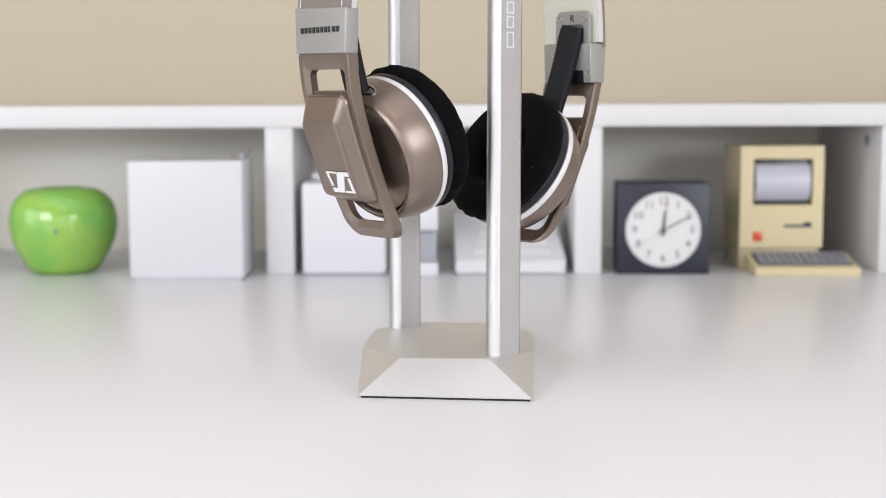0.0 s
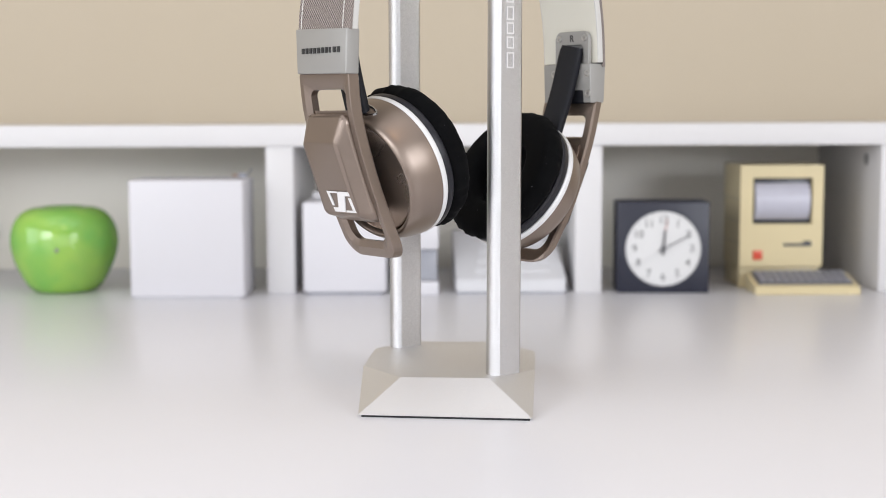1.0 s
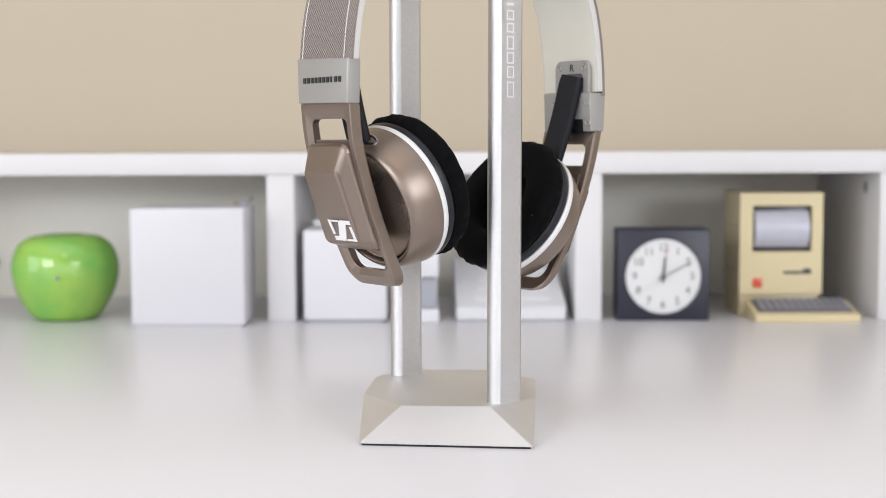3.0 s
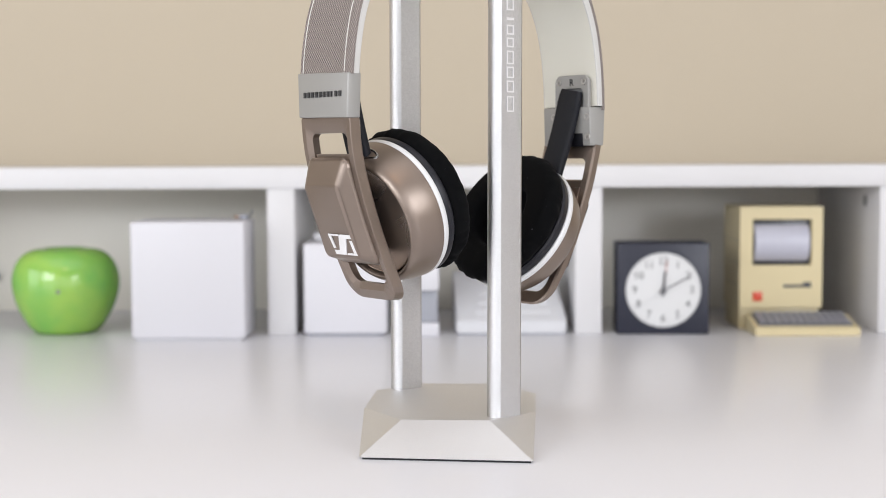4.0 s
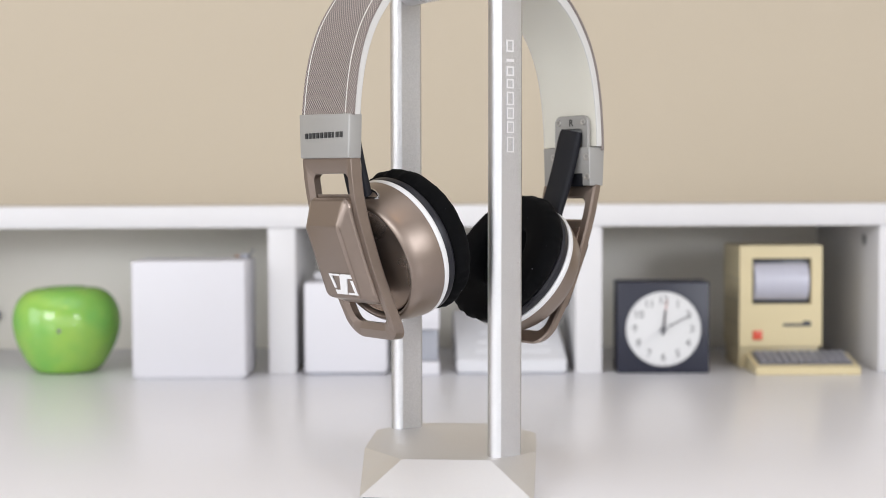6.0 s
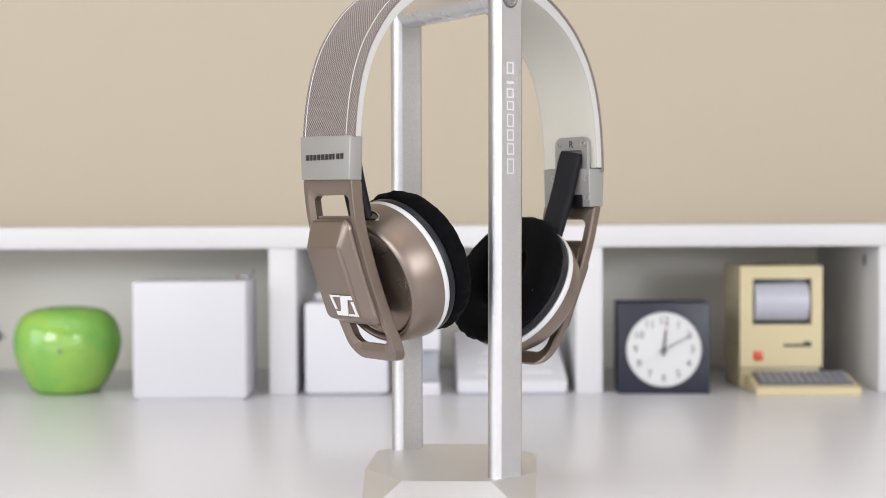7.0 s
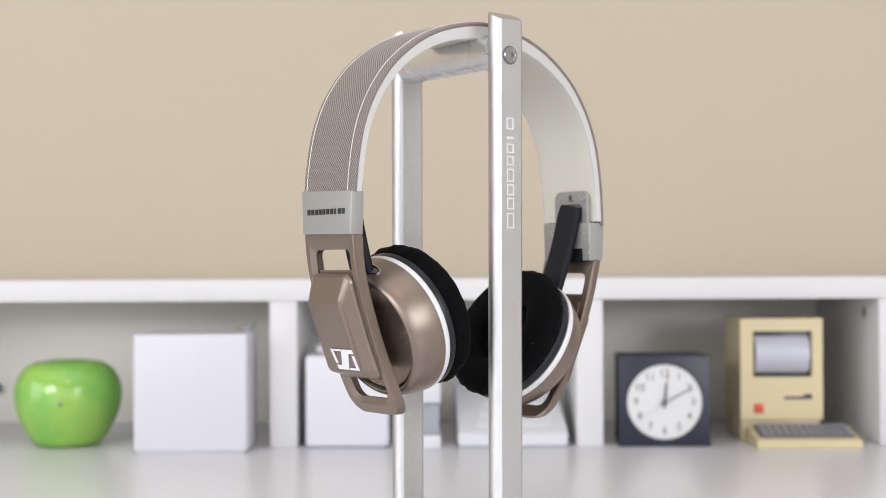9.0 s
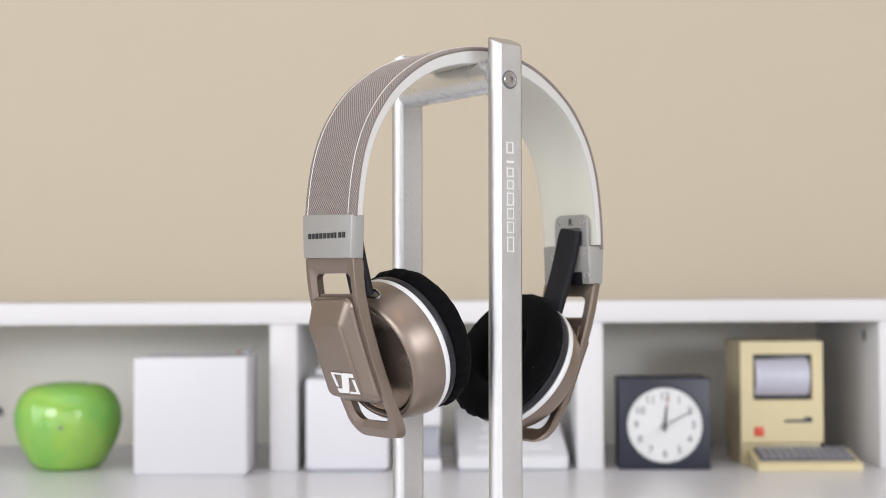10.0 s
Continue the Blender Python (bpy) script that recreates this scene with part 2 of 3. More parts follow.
    for a, b in zip(rings, rings[1:]):
        for i in range(steps):
            bm.faces.new((a[i], a[(i + 1) % steps], b[(i + 1) % steps], b[i]))
    bm.faces.new(rings[0][::-1])
    bm.faces.new(rings[-1])
    return bm


def rounded(w, h, r, n=5, cx=0.0, cy=0.0):
    """Outline of a rectangle with rounded corners."""
    out = []
    for sx, sy, a0 in ((1, 1, 0), (-1, 1, 90), (-1, -1, 180), (1, -1, 270)):
        for k in range(n + 1):
            a = radians(a0 + 90 * k / n)
            out.append((cx + sx * (w / 2 - r) + r * math.cos(a), cy + sy * (h / 2 - r) + r * math.sin(a)))
    return out


def lettering(text, size, depth=0.0002, weight=0.0):
    """A word as a solid, centred, in the plane x y."""
    cu = bpy.data.curves.new("text", "FONT")
    cu.body, cu.size, cu.extrude, cu.align_x, cu.align_y = text, size, depth, "CENTER", "CENTER"
    cu.offset = weight
    ob = bpy.data.objects.new("text", cu)
    scene.collection.objects.link(ob)
    bpy.context.view_layer.update()
    me = bpy.data.meshes.new_from_object(ob.evaluated_get(bpy.context.evaluated_depsgraph_get()))
    bm = bmesh.new()
    bm.from_mesh(me)
    bpy.data.objects.remove(ob)
    bpy.data.curves.remove(cu)
    bpy.data.meshes.remove(me)
    return bm


# ---- the room ----
def slab(name, lo, hi, mat, label, category, bevel=0.0):
    mid = [(a + b) / 2 for a, b in zip(lo, hi)]
    bm = block([a - c for a, c in zip(lo, mid)], [b - c for b, c in zip(hi, mid)], bevel)
    return solid(name, bm, mat, label, category, "structure", mid)


slab("wall_north", (-2.2, 0.478, -0.72), (2.2, 0.61, 1.8), M_WALL, "smooth beige painted wall behind the desk", "wall")
slab("wall_south", (-2.2, -2.92, -0.72), (2.2, -2.8, 1.8), M_ROOM, "plain off-white room wall", "wall")
slab("wall_west", (-2.32, -2.92, -0.72), (-2.2, 0.61, 1.8), M_SIDE, "plain off-white room wall", "wall")
slab("wall_east", (2.2, -2.92, -0.72), (2.32, 0.61, 1.8), M_SIDE, "plain off-white room wall", "wall")
slab("floor", (-2.32, -2.92, -0.80), (2.32, 0.61, -0.72), M_FLOOR, "pale wooden floor under the desk", "floor")
slab("ceiling", (-2.32, -2.92, 1.8), (2.32, 0.61, 1.9), M_ROOM, "plain off-white ceiling", "ceiling")

# ---- the desk ----
desk = thing("desk", (0.0, 0.0, -0.72), "wide glossy white laminate desk against the wall", "desk")
part("desktop", block((-1.1, -0.46, 0.692), (1.1, 0.4775, 0.72), 0.0015), M_DESK, desk)
for sx in (-1, 1):
    part("side_panel", block((sx * 1.07 - 0.012, -0.42, 0.0), (sx * 1.07 + 0.012, 0.47, 0.6915), 0.001), M_SHELF, desk)

# ---- the low shelf on the desk ----
shelf = thing("desk_shelf", (0.0, 0.278, 0.0), "low white shelf unit with open compartments on the desk", "shelf")
part("top_board", block((-0.60, 0.0, 0.1243), (0.47, 0.199, 0.1425), 0.0008), M_SHELF, shelf)
for x0, x1 in ((-0.1516, -0.1283), (0.1087, 0.1314)):
    part("divider", block((x0, 0.0012, 0.0), (x1, 0.1934, 0.1242), 0.0006), M_SHELF, shelf)
for x0, x1 in ((0.3655, 0.389), (-0.585, -0.562)):
    bm = block((x0, 0.0012, 0.0), (x1, 0.1934, 0.1242), 0.0006)
    part("side_panel", bm, M_SHELF, shelf)
part("back_panel", block((-0.60, 0.1935, 0.0), (0.47, 0.1985, 0.1242), 0.0004), M_BACK, shelf, "thin off-white back panel")
# a dark disc on the panel: the hole's shade is put in its colour
hole = part("peg_hole_shade", lathe([(0.0, 0.0), (0.0042, 0.0), (0.0050, 0.0003), (0.0053, 0.0)], 20, None,
                              pose(0.3653, 0.041, 0.1108, 0, -90, 0)), M_CABLE, shelf, "dark disc for the shaded peg hole in the side panel")

# ---- the headphone stand ----
CX, CY = 0.0027, -0.124
stand = thing("headphone_stand", (CX, CY, 0.0), "satin aluminium headphone stand with faceted base and two flat posts", "headphone stand")
HB = 0.0175


def stand_base():
    half_low = [(-0.0472, -0.0676), (0.0395, -0.0777)]
    low = half_low + [(-x, -y) for x, y in half_low]
    half_top = [(-0.0262, -0.0534), (0.0186, -0.0560), (0.0435, -0.0336), (0.0472, 0.0207)]
    top = half_top + [(-x, -y) for x, y in half_top]
    bm = bmesh.new()
    lo = [bm.verts.new((x, y, 0.0012)) for x, y in low]
    hi = [bm.verts.new((x, y, HB)) for x, y in top]
    bm.faces.new(hi)
    bm.faces.new(lo[::-1])
    for k in range(2):
        a, b, c = lo[2 * k], lo[2 * k + 1], lo[(2 * k + 2) % 4]
        h = [hi[(4 * k + j) % 8] for j in range(5)]
        bm.faces.new((a, b, h[1], h[0]))
        bm.faces.new((b, h[2], h[1]))
        bm.faces.new((b, c, h[3], h[2]))
        bm.faces.new((c, h[4], h[3]))
    bmesh.ops.recalc_face_normals(bm, faces=bm.faces)
    bmesh.ops.bevel(bm, geom=bm.edges[:], offset=0.0003, segments=2, affect="EDGES")
    return bm


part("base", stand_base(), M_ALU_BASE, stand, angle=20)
foot = [(-0.0455, -0.0664), (0.0383, -0.0763), (0.0455, 0.0664), (-0.0383, 0.0763)]
part("rubber_foot", prism(foot, 0.0, 0.0011), M_RUBBER, stand, "thin black rubber foot")

POST_TURN = 38
FX, FY = 0.0276, -0.0420  # front post
BX, BY = -0.0259, 0.0425  # back post


def post():
    """A flat bar with bulging narrow sides; the top is cut at a slant."""
    t = 0.0050
    rad = t / math.sin(radians(66))
    half = []
    for k in range(13):
        a = radians(-66 + 132 * k / 12)
        half.append((0.0065 + rad * (math.cos(a) - math.cos(radians(66))), rad * math.sin(a)))
    ring = half + [(-x, -y) for x, y in half]
    bm = bmesh.new()
    lo = [bm.verts.new((x, y, HB - 0.004)) for x, y in ring]
    hi = [bm.verts.new((x, y, 0.2838 + 0.5 * y)) for x, y in ring]
    bm.faces.new(lo[::-1])
    bm.faces.new(hi)
    n = len(ring)
    for k in range(n):
        bm.faces.new((lo[k], lo[(k + 1) % n], hi[(k + 1) % n], hi[k]))
    bmesh.ops.bevel(bm, geom=[e for f in bm.faces if len(f.verts) > 6 and f.calc_center_median().z > 0.2 for e in f.edges],
                    offset=0.0004, segments=2, affect="EDGES")
    return bm


post_mesh = finish("post", post(), M_ALU, 18)
for px, py, turn in ((FX, FY, POST_TURN), (BX, BY, POST_TURN + 180)):
    ob = new("post", post_mesh)
    lean = pose(0, 0, 0.28, 0, 0.25 if turn < 90 else 0.1, 0) @ pose(0, 0, -0.28)
    ob.parent, ob.matrix_local = stand, lean @ pose(px, py, 0 if turn < 90 else 0.0036, 0, 0, turn)
ROD_Z = 0.2630
dirn = Vector((FX - BX, FY - BY, 0)).normalized()
rod_m = Matrix.Translation(((FX + BX) / 2, (FY + BY) / 2, ROD_Z + 0.0050)) @ Vector((dirn.x, dirn.y, -0.020)).to_track_quat("Z", "Y").to_matrix().to_4x4()
LEN = math.hypot(FX - BX, FY - BY) / 2 - 0.0047
part("crossbar", lathe([(0, -LEN), (0.0092, -LEN), (0.0092, LEN), (0, LEN)], 64, None, rod_m), M_ROD, stand, "round satin aluminium crossbar")


def screw_head(r, depth, socket):
    """A flat screw head, its face towards +z, with a six-sided socket."""
    bm = lathe([(r * 1.02, 0), (r * 1.02, depth * 0.5), (r, depth * 0.6), (r * 0.97, depth), (r * 0.72, depth), (r * 0.66, depth * 0.8), (socket * 1.25, depth * 0.8)], 40)
    rim = [(socket * 1.25 * math.cos(a), socket * 1.25 * math.sin(a)) for a in [2 * math.pi * k / 40 for k in range(40)]]
    hexa = []
    for x, y in rim:
        a = math.atan2(y, x) % (math.pi / 3) - math.pi / 6
        k = socket * math.cos(math.pi / 6) / math.cos(a) / (socket * 1.25)
        hexa.append((x * k, y * k))
    o = [bm.verts.new((x, y, depth * 0.8)) for x, y in rim]
    i = [bm.verts.new((x, y, depth * 0.8)) for x, y in hexa]
    d = [bm.verts.new((x, y, depth * 0.1)) for x, y in hexa]
    for k in range(40):
        j = (k + 1) % 40
        bm.faces.new((o[k], o[j], i[j], i[k]))
        bm.faces.new((i[k], i[j], d[j], d[k]))
    bm.faces.new(d)
    return bm


OUT = pose(FX, FY, 0, 0, 0, POST_TURN)
bm = screw_head(0.0041, 0.0014, 0.0018)
bm.transform(OUT @ pose(-0.0012, -0.0050, 0.2628, 90, 0, 0))
part("screw", bm, M_STEEL, stand, "bright steel socket screw")
# flat dark ring drawn for the shade in the gap round the screw
bm = lathe([(0.0040, 0.0), (0.0040, 0.0003), (0.0048, 0.0003), (0.0049, 0.0)], 48)
bm.transform(OUT @ pose(-0.0012, -0.0050, 0.2628, 90, 0, 0))
part("screw_gap_shade", bm, M_BED, stand, "dark ring for the shaded gap round the screw")
bm = screw_head(0.0043, 0.0012, 0.0017)
bm.transform(pose(BX, BY, 0, 0, 0, POST_TURN + 180) @ pose(-0.0012, -0.0050, 0.2628, 90, 0, 0))
part("screw", bm, M_STEEL, stand, "bright steel socket screw")

# the maker's mark on the post: a row of small outlined boxes
bm = bmesh.new()
for z0, z1 in ((0.1735, 0.1815), (0.1833, 0.1893), (0.1905, 0.1963), (0.1975, 0.2043), (0.2060, 0.2108), (0.2123, 0.2172), (0.2195, 0.2208), (0.2245, 0.2306)):
    x0, x1, w = -0.0036, 0.0011, 0.00075
    lo, hi = (x0, -0.00512, z0), (x1, -0.0049, z1)
    if z1 - z0 < 0.002:
        block(lo, hi, 0, bm=bm)
    else:
        block(lo, (x0 + w, hi[1], z1), 0, bm=bm)
        block((x1 - w, lo[1], z0), hi, 0, bm=bm)
        block((x0 + w, lo[1], z0), (x1 - w, hi[1], z0 + w), 0, bm=bm)
        block((x0 + w, lo[1], z1 - w), (x1 - w, hi[1], z1), 0, bm=bm)
bm.transform(OUT)
part("maker_mark", bm, M_ALU_TEXT, stand, "pale etched row of small outlined boxes")

# ---- the headphones: x across the head, -y towards the front edge of the band ----
phones = thing("headphones", (0.0075, -0.135, 0.0), "taupe and black headphones with woven band hanging on the stand", "headphones", 40)
HALF = 0.022
ARC = [(-0.0884, 0.178), (-0.0877, 0.191), (-0.0857, 0.209), (-0.0819, 0.2255), (-0.0747, 0.2415), (-0.0622, 0.2577), (-0.0435, 0.2715), (-0.0235, 0.2794),
       (0.0, 0.2828), (0.0235, 0.2794), (0.0435, 0.2715), (0.0622, 0.2577), (0.0747, 0.2415), (0.0819, 0.2255), (0.0857, 0.209), (0.0877, 0.191), (0.0884, 0.172)]
LINE = catmull(ARC, 8)


def sweep(line, section, closed=True, uv=True):
    """Carries a section of (across, inwards) along a line in x z. section(s) is given how far along it is, 0 to 1."""
    n = len(line)
    length = [0.0]
    for a, b in zip(line, line[1:]):
        length.append(length[-1] + float(np.hypot(*(b - a))))
    bm = bmesh.new()
    layer = bm.loops.layers.uv.new("map")
    rings, coords = [], []
    for k, p in enumerate(line):
        d = line[min(k + 1, n - 1)] - line[max(k - 1, 0)]
        d = d / np.hypot(*d)
        inward = np.array((d[1], -d[0]))
        sec = section(length[k] / length[-1])
        ring, around, last = [], 0.0, None
        crd = []
        for across, deep in sec:
            q = p + inward * deep
            ring.append(bm.verts.new((q[0], -across, q[1])))
            if last:
                around += math.hypot(across - last[0], deep - last[1])
            last = (across, deep)
            crd.append((around, length[k]))
        rings.append(ring)
        coords.append(crd)
    m = len(rings[0])
    for k in range(n - 1):
        for j in range(m):
            i = (j + 1) % m
            f = bm.faces.new((rings[k][j], rings[k][i], rings[k + 1][i], rings[k + 1][j]))
            tail = coords[k][j][0] + 0.002
            cs = (coords[k][j], coords[k][i] if i else (tail, length[k]), coords[k + 1][i] if i else (tail, length[k + 1]), coords[k + 1][j])
            for lp, c in zip(f.loops, cs):
                lp[layer].uv = c
    bm.faces.new(rings[0][::-1])
    bm.faces.new(rings[-1])
    return bm


def pad_section(s):
    thick = 0.0036 + 0.0012 * max(0.0, math.sin(math.pi * s)) ** 1.5 + 0.0020 * max(0.0, math.sin(math.pi * s)) ** 6
    out = []
    for c, d in rounded(2 * HALF - 0.0012, thick, 0.0009, 4):
        out.append((c, d + thick / 2 + 0.0017 + ((0.0012 + 0.0008 * max(0.0, math.sin(math.pi * s)) ** 3) * (1 - (c / HALF) ** 2) if d > 0 else 0)))
    return out



def woven_band():
    """The cloth with its threads raised: bumps in rows, every other row shifted by half."""
    pitch, row = PITCH, ROW
    line = np.array(catmull(ARC, 90))
    step = np.r_[0, np.cumsum(np.hypot(*np.diff(line, axis=0).T))]
    along = np.arange(0.0130, step[-1] - 0.0048, row / 6)
    px, pz = np.interp(along, step, line[:, 0]), np.interp(along, step, line[:, 1])
    dx, dz = np.gradient(px), np.gradient(pz)
    nrm = np.hypot(dx, dz)
    outx, outz = -dz / nrm, dx / nrm
    sec = []  # (across, inwards, outward normal across, outward normal deep, distance round)
    n_flat = 170
    w, r = HALF - 0.0009, 0.0009
    for k in range(9):
        a = radians(90 - 90 * k / 8)
        sec.append((-w - r * math.cos(a), r + r * math.sin(a), -math.cos(a), math.sin(a)))
    for k in range(1, n_flat):
        sec.append((-w + 2 * w * k / n_flat, 0.0, 0.0, -1.0))
    for k in range(9):
        a = radians(90 * k / 8)
        sec.append((w + r * math.sin(a), r - r * math.cos(a), math.sin(a), -math.cos(a)))
    for k in range(1, 5):
        sec.append((w + r * math.cos(radians(90 * k / 4)), r + r * math.sin(radians(90 * k / 4)) + 0.0002, math.cos(radians(90 * k / 4)), math.sin(radians(90 * k / 4))))
    sec = np.array(sec)
    across, deep, na, nd = sec.T
    deep = deep - 0.0004 * (1 - (across / HALF) ** 2)
    around = np.r_[0, np.cumsum(np.hypot(np.diff(sec[:, 0]), np.diff(sec[:, 1])) * np.where(np.abs(sec[1:, 0]) > w, 1.9, 1.0))]
    m, n = len(around), len(along)
    A, L = np.meshgrid(around, along)
    wob = np.random.RandomState(4).uniform(0.7, 1.2, (int(along[-1] / row) + 2, 1))[(L[:, 0] / row).astype(int)]
    flat = np.where(np.abs(across) > w - 0.0002, 0.45, 1.0)[None, :]  # the cloth is drawn tight over its edges
    lift = flat * 0.00028 * (1 + np.cos(2 * math.pi * A / pitch) * np.cos(math.pi * L / row)) * wob
    d = deep[None, :] + lift * nd[None, :]
    c = across[None, :] + lift * na[None, :]
    verts = np.stack([px[:, None] - outx[:, None] * d, -c, pz[:, None] - outz[:, None] * d], -1).reshape(-1, 3)
    i = np.arange(n - 1)[:, None] * m + np.arange(m - 1)[None, :]
    faces = np.stack([i, i + 1, i + m + 1, i + m], -1).reshape(-1, 4)
    me = bpy.data.meshes.new("headband_cloth")
    me.from_pydata(verts.tolist(), [], faces.tolist())
    uv = me.uv_layers.new(name="map")
    idx = faces.reshape(-1)
    coords = np.stack([A.reshape(-1)[idx], L.reshape(-1)[idx]], -1).astype(np.float32)
    uv.data.foreach_set("uv", coords.reshape(-1))
    me.materials.append(M_FABRIC)
    me.polygons.foreach_set("use_smooth", [True] * len(me.polygons))
    me.update()
    ob = new("headband_cloth", me)
    ob.parent = phones
    return tagged(ob, "coarse woven taupe cloth over the band")


woven_band()
part("headband_padding", sweep(LINE[8:-3], pad_section), M_CREAM, phones, "smooth cream inner padding", 60)


def edge_section(across):
    """The pale grey edge of the padding, a hair proud of it."""
    def section(s):
        thick = 0.0036 + 0.0012 * max(0.0, math.sin(math.pi * s)) ** 1.5 + 0.0020 * max(0.0, math.sin(math.pi * s)) ** 6
        return [(across + c, d + thick / 2 + 0.0017) for c, d in rounded(0.0012, thick + 0.0001, 0.0005, 3)]
    return section


for across in (-HALF + 0.0009, HALF - 0.0009):
    part("padding_edge", sweep(LINE[8:-3], edge_section(across)), M_EDGE, phones, "pale grey edge strip", 60)


def stitching(across):
    bm = bmesh.new()
    fine = []
    for a, b in zip(LINE, LINE[1:]):
        for k in range(4):
            fine.append(a + (b - a) * k / 4)
    run, dash = 0.0, []
    for p, q in zip(fine, fine[1:]):
        d = (q - p) / max(1e-9, np.hypot(*(q - p)))
        o = p + np.array((-d[1], d[0])) * 0.0006
        dash.append((o[0], -across, o[1]))
        run += float(np.hypot(*(q - p)))
        if run > 0.0042:
            tube(dash, 0.00022, 6, bm)
            dash, run = [dash[-1]], 0.0
    return bm


for across in (-0.0180, 0.0172):
    part("stitching", stitching(across), M_STITCH, phones, "line of white stitching")


def plate_grid(outline_pairs, u_of, thick_out, thick_in, side, bm=None):
    """A closed frame between an outer and an inner outline of (across, z), bent to the yoke's profile."""
    bm = bm or bmesh.new()
    rings = []
    n = len(outline_pairs)
    for (ao, zo), (ai, zi) in outline_pairs:
        def at(f, lift):
            a, z = ao + (ai - ao) * f, zo + (zi - zo) * f
            return bm.verts.new((side * (u_of(z) + lift), -a, z))
        c = 0.16
        rings.append([at(0, -thick_in + 0.001), at(0, thick_out - 0.0004), at(0.06, thick_out), at(0.56, thick_out), at(1, thick_out - 0.0021),
                      at(1, -thick_in + 0.001), at(1 - c, -thick_in), at(c, -thick_in)])
    for k in range(n):
        a, b = rings[k], rings[(k + 1) % n]
        for j in range(8):
            bm.faces.new((a[j], a[(j + 1) % 8], b[(j + 1) % 8], b[j]))
    return bm


def side_of_phones(side, drop, tall, reach, deep, profile, cup_at, tilt, yaw):
    """One arm of the headphones: sleeve, yoke, hinge cover and cup."""
    zs, us = [p[0] for p in profile][::-1], [p[1] for p in profile][::-1]
    smooth = catmull(list(zip(zs, us)), 6)
    sz, su = [p[0] for p in smooth], [p[1] for p in smooth]

    def u_of(z):
        return float(np.interp(z, sz, su))

    top = 0.1700 + drop
    # grey sleeve
    half = HALF + (0.0006 if side < 0 else -0.0008)
    bm = block((0.0822 if side < 0 else 0.0788, -half, top), (0.0900 if side < 0 else 0.0898, half, top + tall), 0.0006, 3)
    for v in bm.verts:
        f = (v.co.z - top) / tall
        v.co.x = side * (v.co.x - 0.0008 * f * f + 0.0003 * (1 - (v.co.y / HALF) ** 2))
        if side < 0:
            v.co.z += 0.027 * v.co.y * f + 0.03 * max(0.0, v.co.y) * (1 - f)
            v.co.y *= 0.94 - 0.09 * (1 - f) if v.co.y > 0 else 0.965
        elif v.co.x < 0.084:
            v.co.y *= 0.80 if v.co.y > 0 else 0.93
        else:
            v.co.x -= 0.0019 * (1 - f)
    sleeve = part("sleeve", bm, M_GREY, phones, "satin grey metal sleeve")
    if side < 0:
        bm = bmesh.new()
        for k in range(10):
            a0 = -0.0146 + k * 0.0033
            block((-0.09035, -a0 - (0.0008 if k == 7 else 0.0017), top + 0.0103), (-0.0893, -a0, top + 0.0130), 0, bm=bm)
        part("maker_mark", bm, M_PRINT, sleeve, "dark row of small printed bars")

    # yoke
    def yoke_outline(inset, ztop, zbot, r_top, r_bot):
        out = []
        for sx, zz, a0, r in ((1, ztop, 0, r_top), (-1, ztop, 90, r_top), (-1, zbot, 180, r_bot), (1, zbot, 270, r_bot)):
            for k in range(9):
                a = radians(a0 + 90 * k / 8)
                w = HALF - 0.0012 - inset - (0.0008 if zz == zbot else 0)
                zz_c = zz - r if zz == ztop else zz + r
                out.append((sx * (w - r) + r * math.cos(a), zz_c + r * math.sin(a)))
        dense = []
        for p, q in zip(out, out[1:] + out[:1]):
            for k in range(10):
                dense.append((p[0] + (q[0] - p[0]) * k / 10, p[1] + (q[1] - p[1]) * k / 10))
        return dense
    outer = yoke_outline(0, top + 0.0008, top - reach, 0.001, 0.0095)
    inner = yoke_outline(0.0060, top - 0.0072, top - reach + (0.0084 if side < 0 else 0.0066), 0.0038, 0.0056)
    yoke = part("yoke", plate_grid(list(zip(outer, inner)), u_of, 0.0, 0.0068 if side < 0 else 0.0052, side), M_TAUPE, phones, "taupe lacquered metal frame", 30)

    # bridge behind the hinge cover
    bm = bmesh.new()
    rows = []
    for k in range(13):
        z = top - (0.0174 if side < 0 else 0.0235) - k * (0.0536 if side < 0 else 0.0475) / 12
        rows.append([bm.verts.new((side * (u_of(z) + l), -a, z)) for a, l in ((-0.0118, -0.0012), (0.0155, -0.0012), (0.0155, -0.0060), (-0.0118, -0.0060))])
    for a, b in zip(rows, rows[1:]):
        for j in range(4):
            bm.faces.new((a[j], a[(j + 1) % 4], b[(j + 1) % 4], b[j]))
    bm.faces.new(rows[0][::-1])
    bm.faces.new(rows[-1])
    part("bridge", bm, M_TAUPE, yoke)

    # hinge cover: a long block with chamfered shoulders
    def cover_ring(w_in, zt, zb, lift, r, wide=1.0):
        pts = [(a * (wide if a < 0 else 1.0), z) for a, z in rounded(2 * w_in, zt - zb, r, 5, 0, (zt + zb) / 2)]
        return [bm.verts.new((side * (u_of(z) + lift), -a, z)) for a, z in pts]
    bm = bmesh.new()
    zt, zb = top - 0.0192, top - 0.0725
    rr = [cover_ring(0.0166, zt, zb, -0.004, 0.004), cover_ring(0.0166, zt, zb, 0.0008, 0.004), cover_ring(0.0160, zt - 0.0010, zb + 0.0008, 0.0022, 0.004),
          cover_ring(0.0128, zt - 0.0132, zb + 0.0030, 0.0083, 0.0026, 1.2), cover_ring(0.0120, zt - 0.0138, zb + 0.0040, 0.0087, 0.0026, 1.22)]
